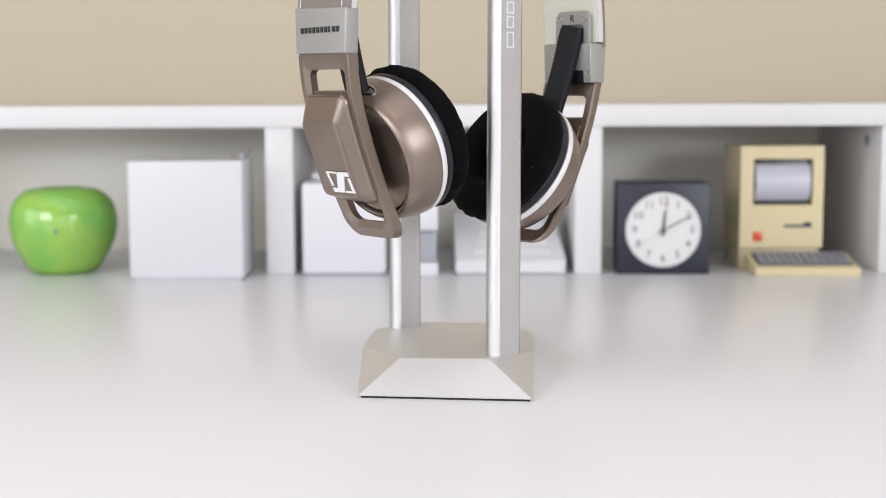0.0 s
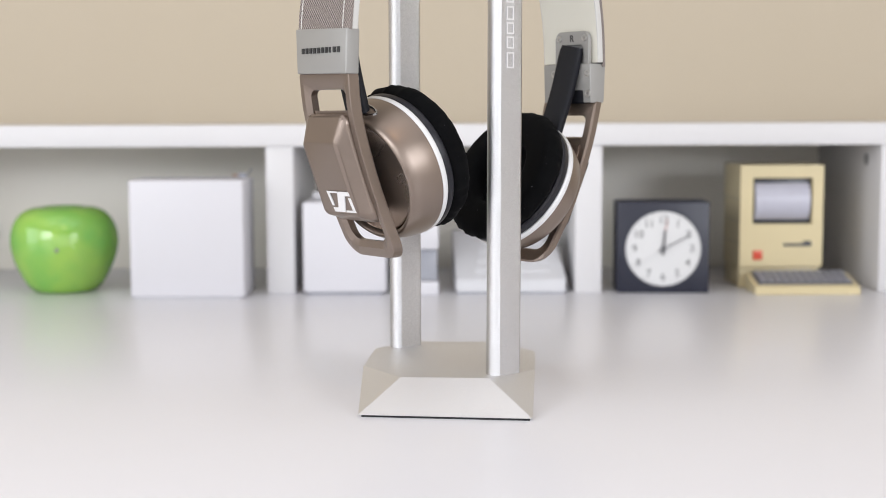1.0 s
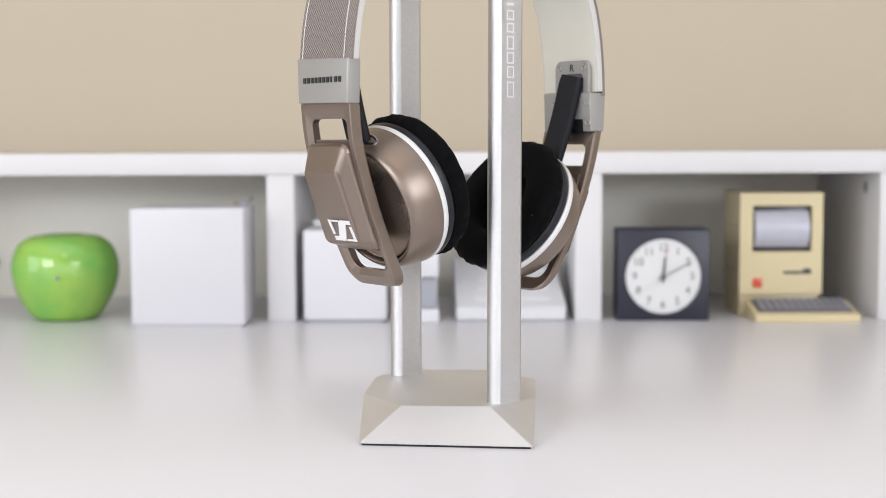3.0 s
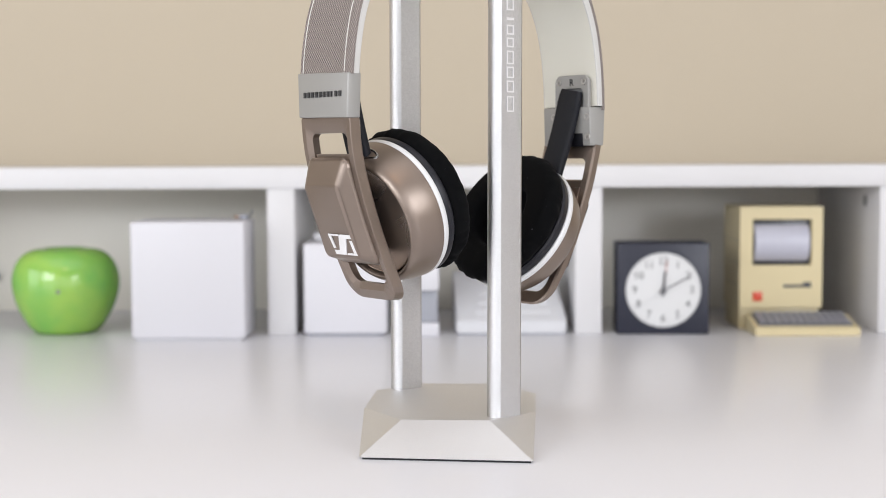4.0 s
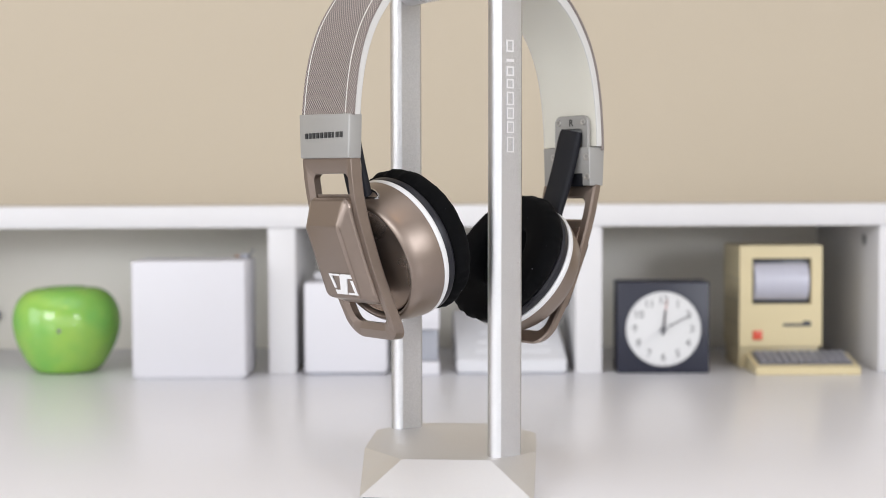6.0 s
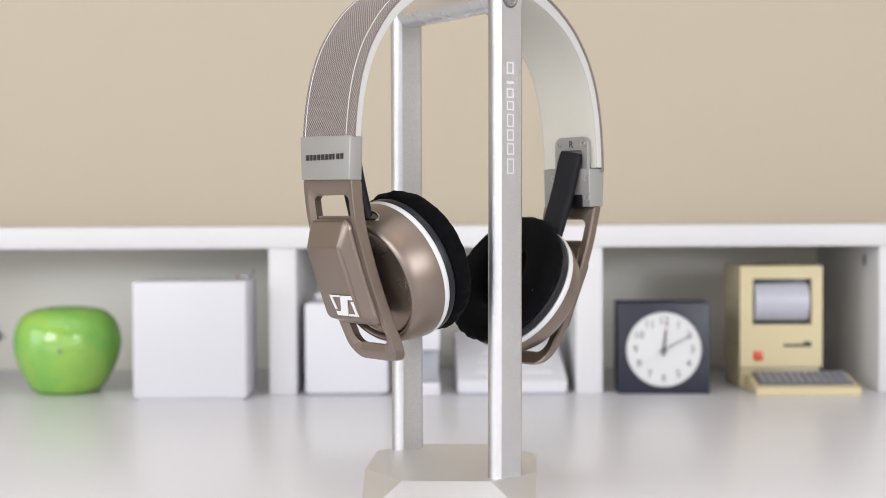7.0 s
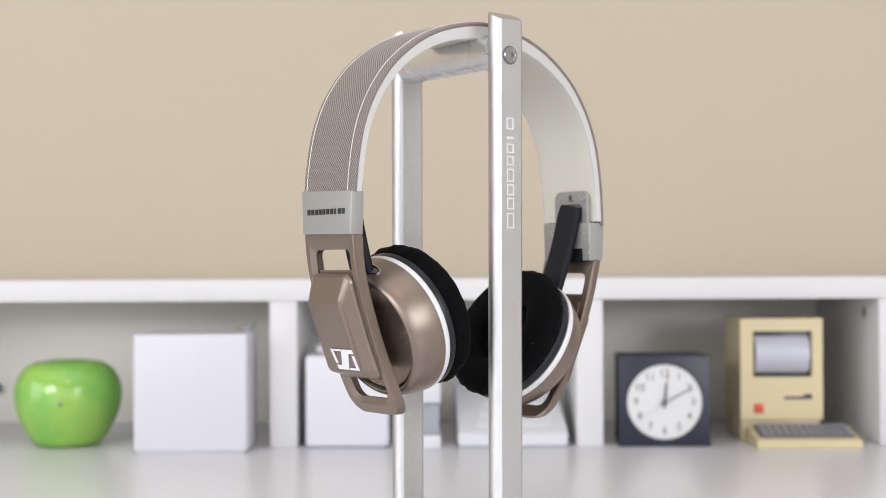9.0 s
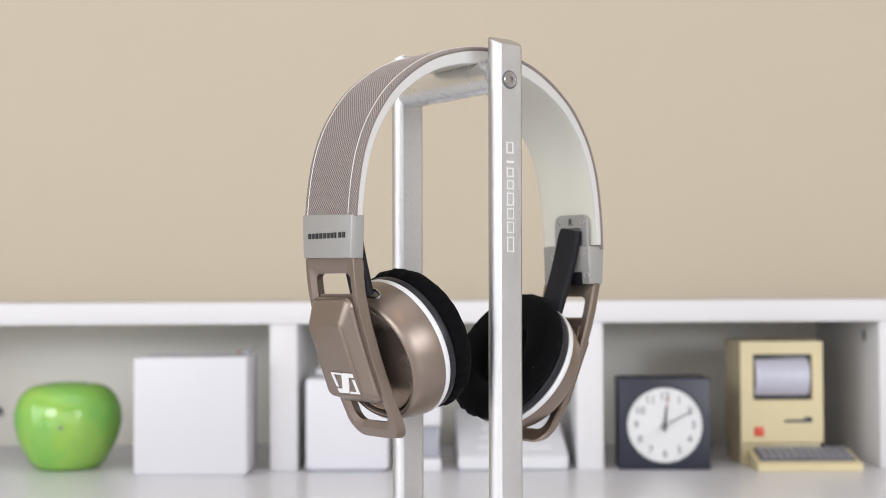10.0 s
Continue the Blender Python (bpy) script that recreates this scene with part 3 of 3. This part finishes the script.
    for a, b in zip(rr, rr[1:]):
        for j in range(len(a)):
            i = (j + 1) % len(a)
            bm.faces.new((a[j], a[i], b[i], b[j]))
    bm.faces.new(rr[0][::-1])
    bm.faces.new(rr[-1])
    bmesh.ops.recalc_face_normals(bm, faces=bm.faces)
    crest = [e for e in bm.edges if e.calc_face_angle(0) > radians(16) and (e.verts[0].co.y + e.verts[1].co.y) / 2 < 0.0105]
    bmesh.ops.bevel(bm, geom=crest, offset=0.0015, segments=5, affect="EDGES", profile=0.5)
    cover = part("hinge_cover", bm, M_TAUPE, yoke, "raised taupe block with chamfered shoulders", 50)
    if side < 0:
        bm = bmesh.new()

        def inlay(corners):
            """A flat piece of the emblem; corners run across and down a leaning field, 0 to 1."""
            lo, hi = [], []
            for f, v in corners:
                z = 0.1129 - 0.0104 * v
                a = -0.0066 + 0.0014 * v + f * (0.0180 - 0.0006 * v)
                lo.append(bm.verts.new((side * (u_of(z) + 0.0084), -a, z)))
                hi.append(bm.verts.new((side * (u_of(z) + 0.00895), -a, z)))
            bm.faces.new(hi)
            for k in range(len(lo)):
                bm.faces.new((lo[k], lo[(k + 1) % len(lo)], hi[(k + 1) % len(lo)], hi[k]))
        inlay([(0, 0), (0.49, 0), (0.47, 0.09), (0.10, 0.09), (0.10, 0.70), (0.0, 0.70)])
        inlay([(0.55, 1), (1, 1), (1, 0.29), (0.90, 0.29), (0.90, 0.90), (0.58, 0.90)])
        inlay([(0.58, 0), (1, 0), (1, 0.20), (0.78, 0.20), (0.72, 0.36), (0.50, 1.0), (0.0, 1.0), (0.0, 0.79), (0.25, 0.79), (0.30, 0.66), (0.49, 0.06)])
        part("emblem", bm, M_MARK, cover, "white emblem of plain bars")

    # the cup: z of the lathe points to the pad
    n = Vector((-side * math.cos(tilt) * math.cos(yaw), -math.cos(tilt) * math.sin(yaw), math.sin(tilt)))
    e1 = Vector((0, -1, 0))
    e1 = (e1 - n * e1.dot(n)).normalized()
    cup_m = Matrix((e1, n.cross(e1), n)).transposed().to_4x4()
    cup_m.translation = Vector(cup_at)

    def turned(profile):
        return [(r, h * deep if h < 0 else h) for r, h in profile]
    cup = part("cup", lathe(turned([(0.0293, -0.0150), (0.0294, -0.0198), (0.0298, -0.0205), (0.0308, -0.0207), (0.0317, -0.0201), (0.0331, -0.0186), (0.0343, -0.0150), (0.0355, -0.0110),
                             (0.0363, -0.0076), (0.0367, -0.0052), (0.0369, -0.0033), (0.0361, -0.0031), (0.02, -0.0031)]), 128, None, cup_m), M_TAUPE, phones, "taupe metallic ear cup", 50)
    part("back_plate", lathe(turned([(0.0, -0.0186), (0.0150, -0.0185), (0.0274, -0.0182), (0.0281, -0.0187), (0.0285, -0.0184), (0.0286, -0.0150)]), 96, None, cup_m), M_TAUPE_GLOSS, cup, "polished dark taupe back plate", 50)
    part("pivot", tube([cup_m @ Vector((0.0, 0.0, -0.0170 * deep)), Vector((side * (u_of(cup_at[2]) - 0.002), cup_at[1], cup_at[2]))], 0.0055, 32), M_BLACK, cup)
    part("white_ring", lathe([(0.0361, -0.0032), (0.0370, -0.0030), (0.0373, -0.0020), (0.0373, -0.0007), (0.0369, 0.0001), (0.0355, 0.0003)], 128, None, cup_m), M_RING, cup, "thin white ring")
    part("black_ring", lathe([(0.0357, 0.0001), (0.0365, 0.0005), (0.0370, 0.0016), (0.0371, 0.0038), (0.0362, 0.0050), (0.0300, 0.0050)], 128, None, cup_m), M_BLACK_SATIN, cup, "satin black plastic ring")
    prof = []
    for k in range(13):
        a = radians(-80 + 170 * k / 12)
        prof.append((0.0325 + 0.0060 * math.cos(a), 0.0111 + 0.0068 * math.sin(a)))
    prof += [(0.0280, 0.0181), (0.0224, 0.0177), (0.0197, 0.0162), (0.0186, 0.0135), (0.0182, 0.0085), (0.0, 0.0079)]
    bm = lathe([(0.03, 0.0038)] + prof, 144, None, Matrix())
    for v in bm.verts:
        ang = math.atan2(v.co.y, v.co.x)
        r = math.hypot(v.co.x, v.co.y)
        if r > 0.02:
            w = noise.noise(Vector((math.cos(ang) * 7, math.sin(ang) * 7, v.co.z * 60 + side * 9)))
            fold = math.sin(ang * 27 + 5 * w) * 0.00055 * (1 if v.co.z < 0.012 else 0.3)
            k = 1 + (0.00035 * w + fold) / r
            v.co.x, v.co.y = v.co.x * k, v.co.y * k
    bm.transform(cup_m)
    part("ear_pad", bm, M_VELOUR, cup, "black velour ear pad with faint gathers", 70)

    # folding arm between sleeve and cup
    up = cup_m.to_3x3() @ Vector((0, 1, 0))
    if up.z < 0:
        up = -up
    a0 = Vector((side * 0.0778, -0.0062, top + 0.0312))
    a1 = Vector(cup_at) + up * 0.0362 - n * 0.0088 * deep
    a2 = Vector(cup_at) + up * 0.0230 - n * 0.0100
    if side < 0:
        a0.y += 0.0050
        a1 = Vector(cup_at) + up * 0.0345 - n * 0.0132
        a2 = a1 - up * 0.012
    mid = (a0 + a1) / 2 + Vector((side * 0.0012, 0, 0))
    pts = catmull([tuple(a0), tuple(mid), tuple(a1), tuple(a2)], 8)
    bm = bmesh.new()
    rings = []
    for k, p in enumerate(pts):
        d = Vector(pts[min(k + 1, len(pts) - 1)] - pts[max(k - 1, 0)]).normalized()
        w = Vector((0, 1, 0))
        w = (w - d * w.dot(d)).normalized()
        h = d.cross(w)
        f = (0.88, 0.97)[k] if k < 2 else 1.0
        rings.append([bm.verts.new(Vector(p) + w * a * f + h * b * f) for a, b in rounded(0.0165, 0.0048, 0.0020, 5)])
    for a, b in zip(rings, rings[1:]):
        for j in range(len(a)):
            i = (j + 1) % len(a)
            bm.faces.new((a[j], a[i], b[i], b[j]))
    bm.faces.new(rings[0][::-1])
    bm.faces.new(rings[-1])
    arm = part("folding_arm", bm, M_BLACK, phones, "satin black folding arm", 50)
    loop = []
    for k in range(41):
        w = 2 * math.pi * k / 40
        if side < 0:
            phi, h = 0.03 + 0.36 * math.cos(w), -0.0133 + 0.0034 * math.sin(w)
        else:
            phi, h = 0.06 + 0.30 * math.cos(w), -0.0068 + 0.0030 * math.sin(w)
        r = float(np.interp(h / deep, (-0.0186, -0.0150, -0.0110, -0.0076, -0.0052), (0.0331, 0.0343, 0.0355, 0.0363, 0.0367)))
        loop.append(Vector(cup_at) + n * h + (up * math.cos(phi) + e1 * math.sin(phi)) * r)
    part("slot_trim", tube(loop, 0.0008, 8), M_STEEL, cup, "bright metal trim round the slot")

    # inner plate with a slot for the arm, and its screws
    rim = rounded(0.0264, 0.0310, 0.0045, 6, 0, 0)
    slot = rounded(0.0178, 0.0300, 0.0026, 6, 0.0002 * side, -0.0070)
    levels = [(rim, -0.0010, 1.0), (rim, 0.0006, 1.0), (rim, 0.0010, 0.97), (slot, 0.0010, 1.0), (slot, 0.0006, 0.98), (slot, -0.0010, 0.98)]
    bm = bmesh.new()
    loops = [[bm.verts.new((x * f, y * f, h)) for x, y in line] for line, h, f in levels]
    for a, b in zip(loops, loops[1:] + loops[:1]):
        for k in range(len(a)):
            i = (k + 1) % len(a)
            bm.faces.new((a[k], a[i], b[i], b[k]))
    place = pose(side * 0.0800, -0.0046, top + 0.0243, 90, 0, -90 * side)
    bm.transform(place)
    plate = part("inner_plate", bm, M_GREY, sleeve, "grey inner plate with small screws")
    # slot floor in a darker grey than the plate: its shade is coloured in
    bm = prism(rounded(0.0174, 0.0240, 0.0024, 6, 0.0002 * side, -0.0040), -0.0010, -0.0004)
    bm.transform(place)
    part("slot_floor", bm, M_CABLE, plate, "floor of the slot in a shaded grey")
    for sx, sz in ((-0.0097, 0.0116), (0.0097, 0.0116)):
        b = screw_head(0.0018, 0.0007, 0.0008)
        b.transform(place @ pose(sx, sz, 0.0009))
        part("screw", b, M_SCREW, plate)
    for sy, sz in ((0.0090, 0.0162), (-0.0172, 0.0162), (0.0090, 0.0052), (-0.0176, 0.0052)):
        b = screw_head(0.0020, 0.0008, 0.0008)
        b.transform(pose(side * (0.0822 if side < 0 else 0.0788), sy, top + sz, 90, 0, -90 * side) @ pose(0, 0, -0.0001))
        part("screw", b, M_SCREW, sleeve)
    # no hollow is cut: proud dark blocks carry the recess's shade in their colour
    near, far = sorted((side * 0.0786, side * 0.0824))
    part("recess", block((near, -0.0142, top - 0.0004), (far, 0.0040, top + 0.0092), 0.0003), M_BLACK, sleeve, "black block for the shaded recess of the arm")
    part("recess_back_shade", block((near, -0.0138, top + 0.0093), (far, 0.0040, top + 0.0204), 0.0003), M_CABLE, sleeve, "grey block for the shaded recess behind the arm")
    letter = lettering("R" if side > 0 else "L", 0.0054, 0.0001, 0.00012)
    letter.transform(place @ pose(0, 0.0113, 0.00102))
    part("letter", letter, M_PRINT, plate, "small dark letter")
    return cup_m


LEFT = [(0.1715, 0.0880), (0.158, 0.0868), (0.146, 0.0845), (0.130, 0.0795), (0.114, 0.0737), (0.098, 0.0668), (0.086, 0.0610), (0.074, 0.0545)]
RIGHT = [(0.1600, 0.0872), (0.1546, 0.0862), (0.1354, 0.0810), (0.1134, 0.0725), (0.098, 0.0652), (0.0815, 0.0548), (0.0736, 0.0492), (0.064, 0.0420)]
side_of_phones(-1, 0.0, 0.0221, 0.0912, 0.98, LEFT, (-0.0443, -0.0010, 0.1249), radians(19.7), radians(-2.8))
side_of_phones(1, -0.0132, 0.0217, 0.0873, 0.76, RIGHT, (0.0437, 0.0020, 0.1116), radians(31.3), radians(-2.6))

# ---- things in the shelf ----
# green apple
prof = [(0.0, 0.003), (0.012, 0.0015), (0.020, 0.0), (0.026, 0.0008), (0.0315, 0.0060), (0.0372, 0.0160), (0.0420, 0.0275), (0.0446, 0.0385), (0.0452, 0.0470), (0.0440, 0.0560),
        (0.0408, 0.0640), (0.0355, 0.0705), (0.0285, 0.0745), (0.0200, 0.0760), (0.0120, 0.0735), (0.0060, 0.0690), (0.0, 0.0665)]
bm = lathe([tuple(p) for p in catmull(prof, 3)], 96)
for v in bm.verts:
    a = math.atan2(v.co.y, v.co.x)
    k = 1 + 0.012 * math.sin(5 * a + 0.6) * (1 - abs(v.co.z - 0.04) / 0.05) + 0.012 * math.sin(2 * a)
    v.co.x, v.co.y, v.co.z = v.co.x * k, v.co.y * k, v.co.z * 0.96
apple = thing("apple", (-0.3310, 0.3080, 0.0), "shiny green apple resting on the white desk", "apple")
part("flesh", bm, M_APPLE, apple)
part("speck", lathe([(0, 0.0008), (0.0012, 0.0005), (0.0018, 0)], 12, None, pose(0.006, -0.0444, 0.0390, 90, 0, 0)), M_CABLE, apple, "small dark blemish")

# white box
box = thing("storage_box", (-0.2132, 0.2720, 0.0), "plain white square box with softly rounded edges", "box")
part("body", block((-0.0471, -0.0250, 0.0014), (0.0471, 0.0340, 0.0980), 0.0018, 4), M_WHITE, box)
part("base", block((-0.0440, -0.0235, 0.0), (0.0440, 0.0320, 0.0013), 0.0002), M_LIGHT_GREY, box, "recessed pale grey base")
plug = thing("cable_plug", (-0.1735, 0.2950, 0.0981), "small dark cable plug lying on the white box", "plug", -20)
plug.scale = (0.7, 0.7, 0.7)
part("body", block((-0.0055, -0.003, 0.0), (0.0055, 0.003, 0.0052), 0.0012), M_MID_GREY, plug)
part("tip", block((-0.0125, -0.0018, 0.0008), (-0.0056, 0.0018, 0.0044), 0.0005), M_ORANGE, plug, "orange tip")
part("cord", tube(catmull([(0.0055, 0, 0.0026), (0.008, 0.002, 0.0055), (0.0100, 0.004, 0.0105)], 6), 0.0012, 8), M_CABLE, plug)

# small white cabinet block
cab = thing("white_case", (-0.0855, 0.304, 0.0), "small white square case with a stepped top", "case")
part("body", block((-0.0350, -0.033, 0.0018), (0.0350, 0.033, 0.0780), 0.002, 3), M_WHITE, cab)
part("base", block((-0.031, -0.031, 0.0), (0.031, 0.031, 0.0017), 0.0003), M_MID_GREY, cab, "recessed grey base")
part("drawer_line", block((-0.0346, -0.0333, 0.0150), (0.0346, -0.0328, 0.0156), 0), M_LIGHT_GREY, cab)
part("cap", block((-0.030, 0.004, 0.0781), (-0.006, 0.030, 0.0850), 0.0015), M_LIGHT_GREY, cab, "pale grey raised cap")

# white dispenser with a clear middle
disp = thing("white_dispenser", (-0.0205, 0.296, 0.0), "white holder with a recessed grey-blue middle", "holder")
part("base", block((-0.0140, -0.030, 0.0), (0.0140, 0.028, 0.0112), 0.001), M_WHITE, disp)
part("middle", block((-0.0128, -0.022, 0.0113), (0.0128, 0.026, 0.0384), 0.0015), M_MID_GREY, disp, "grey-blue recessed middle")
part("head", block((-0.0140, -0.030, 0.0385), (0.0140, 0.028, 0.0602), 0.0015), M_WHITE, disp)

# pale grey sloped desk machine
mach = thing("desk_machine", (0.0545, 0.275, 0.0), "pale grey sloped desk machine with a raised front lip", "machine")
bm = bmesh.new()
prof2 = [(0.0, 0.0012), (0.0, 0.0116), (0.004, 0.0130), (0.060, 0.0468), (0.070, 0.0486), (0.085, 0.0440), (0.085, 0.0012)]
ls = [bm.verts.new((-0.0465 - 0.0030 * (y > 0.03), y, z)) for y, z in prof2]
rs = [bm.verts.new((0.0465 - 0.0060 * (y > 0.03), y, z)) for y, z in prof2]
bm.faces.new(ls)
bm.faces.new(rs[::-1])
for k in range(len(ls)):
    bm.faces.new((ls[k], ls[(k + 1) % len(ls)], rs[(k + 1) % len(ls)], rs[k]))
bmesh.ops.recalc_face_normals(bm, faces=bm.faces)
bmesh.ops.bevel(bm, geom=bm.edges[:], offset=0.0012, segments=2, affect="EDGES")
part("body", bm, M_LIGHT_GREY, mach)
part("tray", block((-0.0455, 0.001, 0.0), (0.0455, 0.083, 0.0011), 0.0002), M_MID_GREY, mach, "dark tray under the machine")
for k in range(4):
    y = 0.014 + 0.0115 * k
    z = 0.0130 + (y - 0.004) * 0.604
    part("panel", block((-0.030 + 0.002 * k, -0.0045, 0), (0.034 - 0.001 * k, 0.0045, 0.0008), 0.0003), M_LIGHT_GREY, mach).matrix_local = pose(0, y, z, 31.1, 0, 0)
cable = solid("cable", tube(catmull([(0.0905, 0.352, 0.0245), (0.0985, 0.348, 0.0230), (0.1020, 0.325, 0.0120), (0.1045, 0.300, 0.0030), (0.1050, 0.285, 0.0016)], 8), 0.0015, 10),
              M_CABLE, "thin grey cable hanging down beside the machine", "cable")

# desk clock
clock = thing("desk_clock", (0.1832, 0.2750, 0.0), "square dark navy desk clock with a round white dial", "clock", -2)
part("body", block((-0.0391, 0.0, 0.0), (0.0381, 0.0390, 0.0772), 0.0012, 2), M_CLOCK, clock)
FACE = pose(-0.0006, 0.0, 0.0376, 90, 0, 0)
part("bezel", lathe([(0.0314, 0.0), (0.0318, 0.0008), (0.0326, 0.0008), (0.0331, 0.0)], 96, None, FACE), M_CLOCK, clock)
dial = part("dial", lathe([(0.0, 0.0003), (0.0318, 0.0003), (0.0318, -0.0006)], 96, None, FACE), M_DIAL, clock, "white dial with dark numerals")
for k in range(1, 13):
    bm = lettering(str(k), 0.0090, 0.0001, 0.00006)
    bm.transform(FACE @ pose(0.0240 * math.sin(k * math.pi / 6), 0.0240 * math.cos(k * math.pi / 6), 0.0005))
    part("numeral", bm, M_INK, dial)
tick = bmesh.new()
for k in range(60):
    b = pose(0, 0, 0, 0, 0, -6 * k)
    ln = 0.0016 if k % 5 else 0.0026
    prism([(-0.00016, 0.0306 - ln), (0.00016, 0.0306 - ln), (0.00016, 0.0306), (-0.00016, 0.0306)], 0.0003, 0.0005, tick, FACE @ b)
part("minute_marks", tick, M_INK, dial)


def hand(name, length, w0, w1, angle, level, mat, label):
    bm = prism([(-w0, -0.005), (w0, -0.005), (w1, length), (-w1, length)], level, level + 0.0005)
    bm.transform(FACE @ pose(0, 0, 0, 0, 0, -angle))
    part(name, bm, mat, clock, label)


hand("alarm_hand", 0.0250, 0.0004, 0.0003, 7, 0.0007, M_PINK, "thin coral alarm hand")
hand("hour_hand", 0.0160, 0.0011, 0.0008, 5, 0.0014, M_HAND, "short dark hour hand")
hand("minute_hand", 0.0262, 0.0006, 0.0004, 62, 0.0021, M_HAND, "long dark minute hand")
hand("second_hand", 0.0270, 0.0002, 0.0002, 236, 0.0028, M_LIGHT_GREY, "thin pale second hand")
part("hub", lathe([(0, 0.0042), (0.0018, 0.0040), (0.0022, 0.0030), (0.0022, 0.0006)], 24, None, FACE), M_HAND, clock)

# toy computer
toy = thing("toy_computer", (0.2886, 0.3030, 0.0), "tan plastic brick model of an old desktop computer", "toy computer")
W = 0.0356


def toy_shell():
    """The front with its screen opening, and the body behind it."""
    bm = bmesh.new()
    x0, x1, z0, z1 = -W, W, 0.0192, 0.1066
    sx0, sx1, sz0, sz1 = -0.0246, 0.0264, 0.0558, 0.0955
    for lo, hi in (((x0, 0, z0), (sx0, 0.066, z1)), ((sx1, 0, z0), (x1, 0.066, z1)), ((sx0, 0, sz1), (sx1, 0.066, z1)), ((sx0, 0, z0), (sx1, 0.066, sz0)), ((sx0, 0.012, sz0), (sx1, 0.066, sz1))):
        block(lo, hi, 0, bm=bm)
    bmesh.ops.remove_doubles(bm, verts=bm.verts, dist=0.00001)
    return bm


part("body", toy_shell(), M_TAN, toy)
part("plinth", block((-W + 0.0012, 0.006, 0.0), (W - 0.0012, 0.064, 0.0191), 0.0006), M_TAN, toy, "recessed tan plinth")
for z in (0.0384, 0.0576, 0.0768):
    part("seam", block((-W - 0.0001, 0.0006, z), (-W + 0.0002, 0.0654, z + 0.0003), 0), M_CABLE, toy)
part("screen_surround", block((-0.0245, 0.0058, 0.0559), (0.0263, 0.0118, 0.0954), 0.0004), M_SCREEN_DARK, toy, "dark recess round the screen")
arc = [(0.0160 - 0.0188 * math.cos(radians(a)), 0.0752 + 0.0198 * math.sin(radians(a))) for a in range(-84, 85, 7)]
for k in range(6):
    x0, x1 = -0.0224 + 0.0078 * k, -0.0224 + 0.0078 * (k + 1) - 0.0001
    bm = bmesh.new()
    lo = [bm.verts.new((x0, y + 0.0012, z)) for y, z in arc]
    hi = [bm.verts.new((x1, y + 0.0012, z)) for y, z in arc]
    for a in range(len(arc) - 1):
        bm.faces.new((lo[a], lo[a + 1], hi[a + 1], hi[a]))
    bm.faces.new(lo)
    bm.faces.new(hi[::-1])
    part("screen_brick", bm, M_SCREEN, toy)
part("disk_slot", block((0.0020, -0.0004, 0.0366), (0.0262, 0.0003, 0.0390), 0), M_SCREEN_DARK, toy, "dark disk slot")
part("disk_slot", block((0.0190, -0.00045, 0.0391), (0.0258, 0.0003, 0.0412), 0), M_SCREEN_DARK, toy, "dark disk slot notch")
part("badge", block((-0.0241, -0.0012, 0.0250), (-0.0161, 0.0003, 0.0329), 0.0003), M_RED, toy, "square red tile")

kb = thing("toy_keyboard", (0.3016, 0.2610, 0.0), "tan brick keyboard with grey keys before the toy computer", "toy keyboard")
bm = bmesh.new()
pk = [(0.0, 0.0), (0.0, 0.0064), (0.0050, 0.0074), (0.0400, 0.0140), (0.0410, 0.0)]
ls = [bm.verts.new((-0.0438, y, z)) for y, z in pk]
rs = [bm.verts.new((0.0438, y, z)) for y, z in pk]
bm.faces.new(ls)
bm.faces.new(rs[::-1])
for k in range(len(ls)):
    bm.faces.new((ls[k], ls[(k + 1) % len(ls)], rs[(k + 1) % len(ls)], rs[k]))
bmesh.ops.recalc_face_normals(bm, faces=bm.faces)
bmesh.ops.bevel(bm, geom=bm.edges[:], offset=0.0005, segments=1, affect="EDGES")
part("case", bm, M_TAN, kb)
TOP = pose(0, 0.0050, 0.0074, 10.7, 0, 0)
bm = block((-0.0395, 0.0020, -0.0004), (0.0395, 0.0330, 0.0018), 0.0003)
bm.transform(TOP)
part("key_bed", bm, M_BED, kb, "dark grey key bed")
key_bm = block((-0.0024, -0.0027, 0), (0.0024, 0.0027, 0.0020), 0.0005, 1)
key_mesh = finish("key", key_bm, M_KEY)
for j in range(4):
    for k in range(12):
        ob = new("key", key_mesh)
        ob.parent = kb
        ob.matrix_local = TOP @ pose(-0.0352 + 0.0064 * k, 0.0060 + 0.0075 * j, 0.0018)
part("cord", tube(catmull([(-0.004, 0.0412, 0.0060), (0.012, 0.0490, 0.0110), (0.028, 0.0500, 0.0090), (0.0400, 0.0440, 0.0050), (0.0415, 0.0360, 0.0055)], 8), 0.0012, 8), M_CABLE, kb, "thin dark cord behind the keys")

# a blue knob at the end of the shelf
pin = solid("push_pin", lathe([(0, -0.0105), (0.004, -0.0105), (0.0052, -0.009), (0.0046, -0.006), (0.0030, -0.003), (0.0046, 0.0), (0, 0.0)], 24, None, Matrix()), M_BLUE,
            "small blue push pin in the back panel", "push pin")
pin.matrix_world = pose(-0.4480, 0.4713, 0.0345, -90, 0, 0)
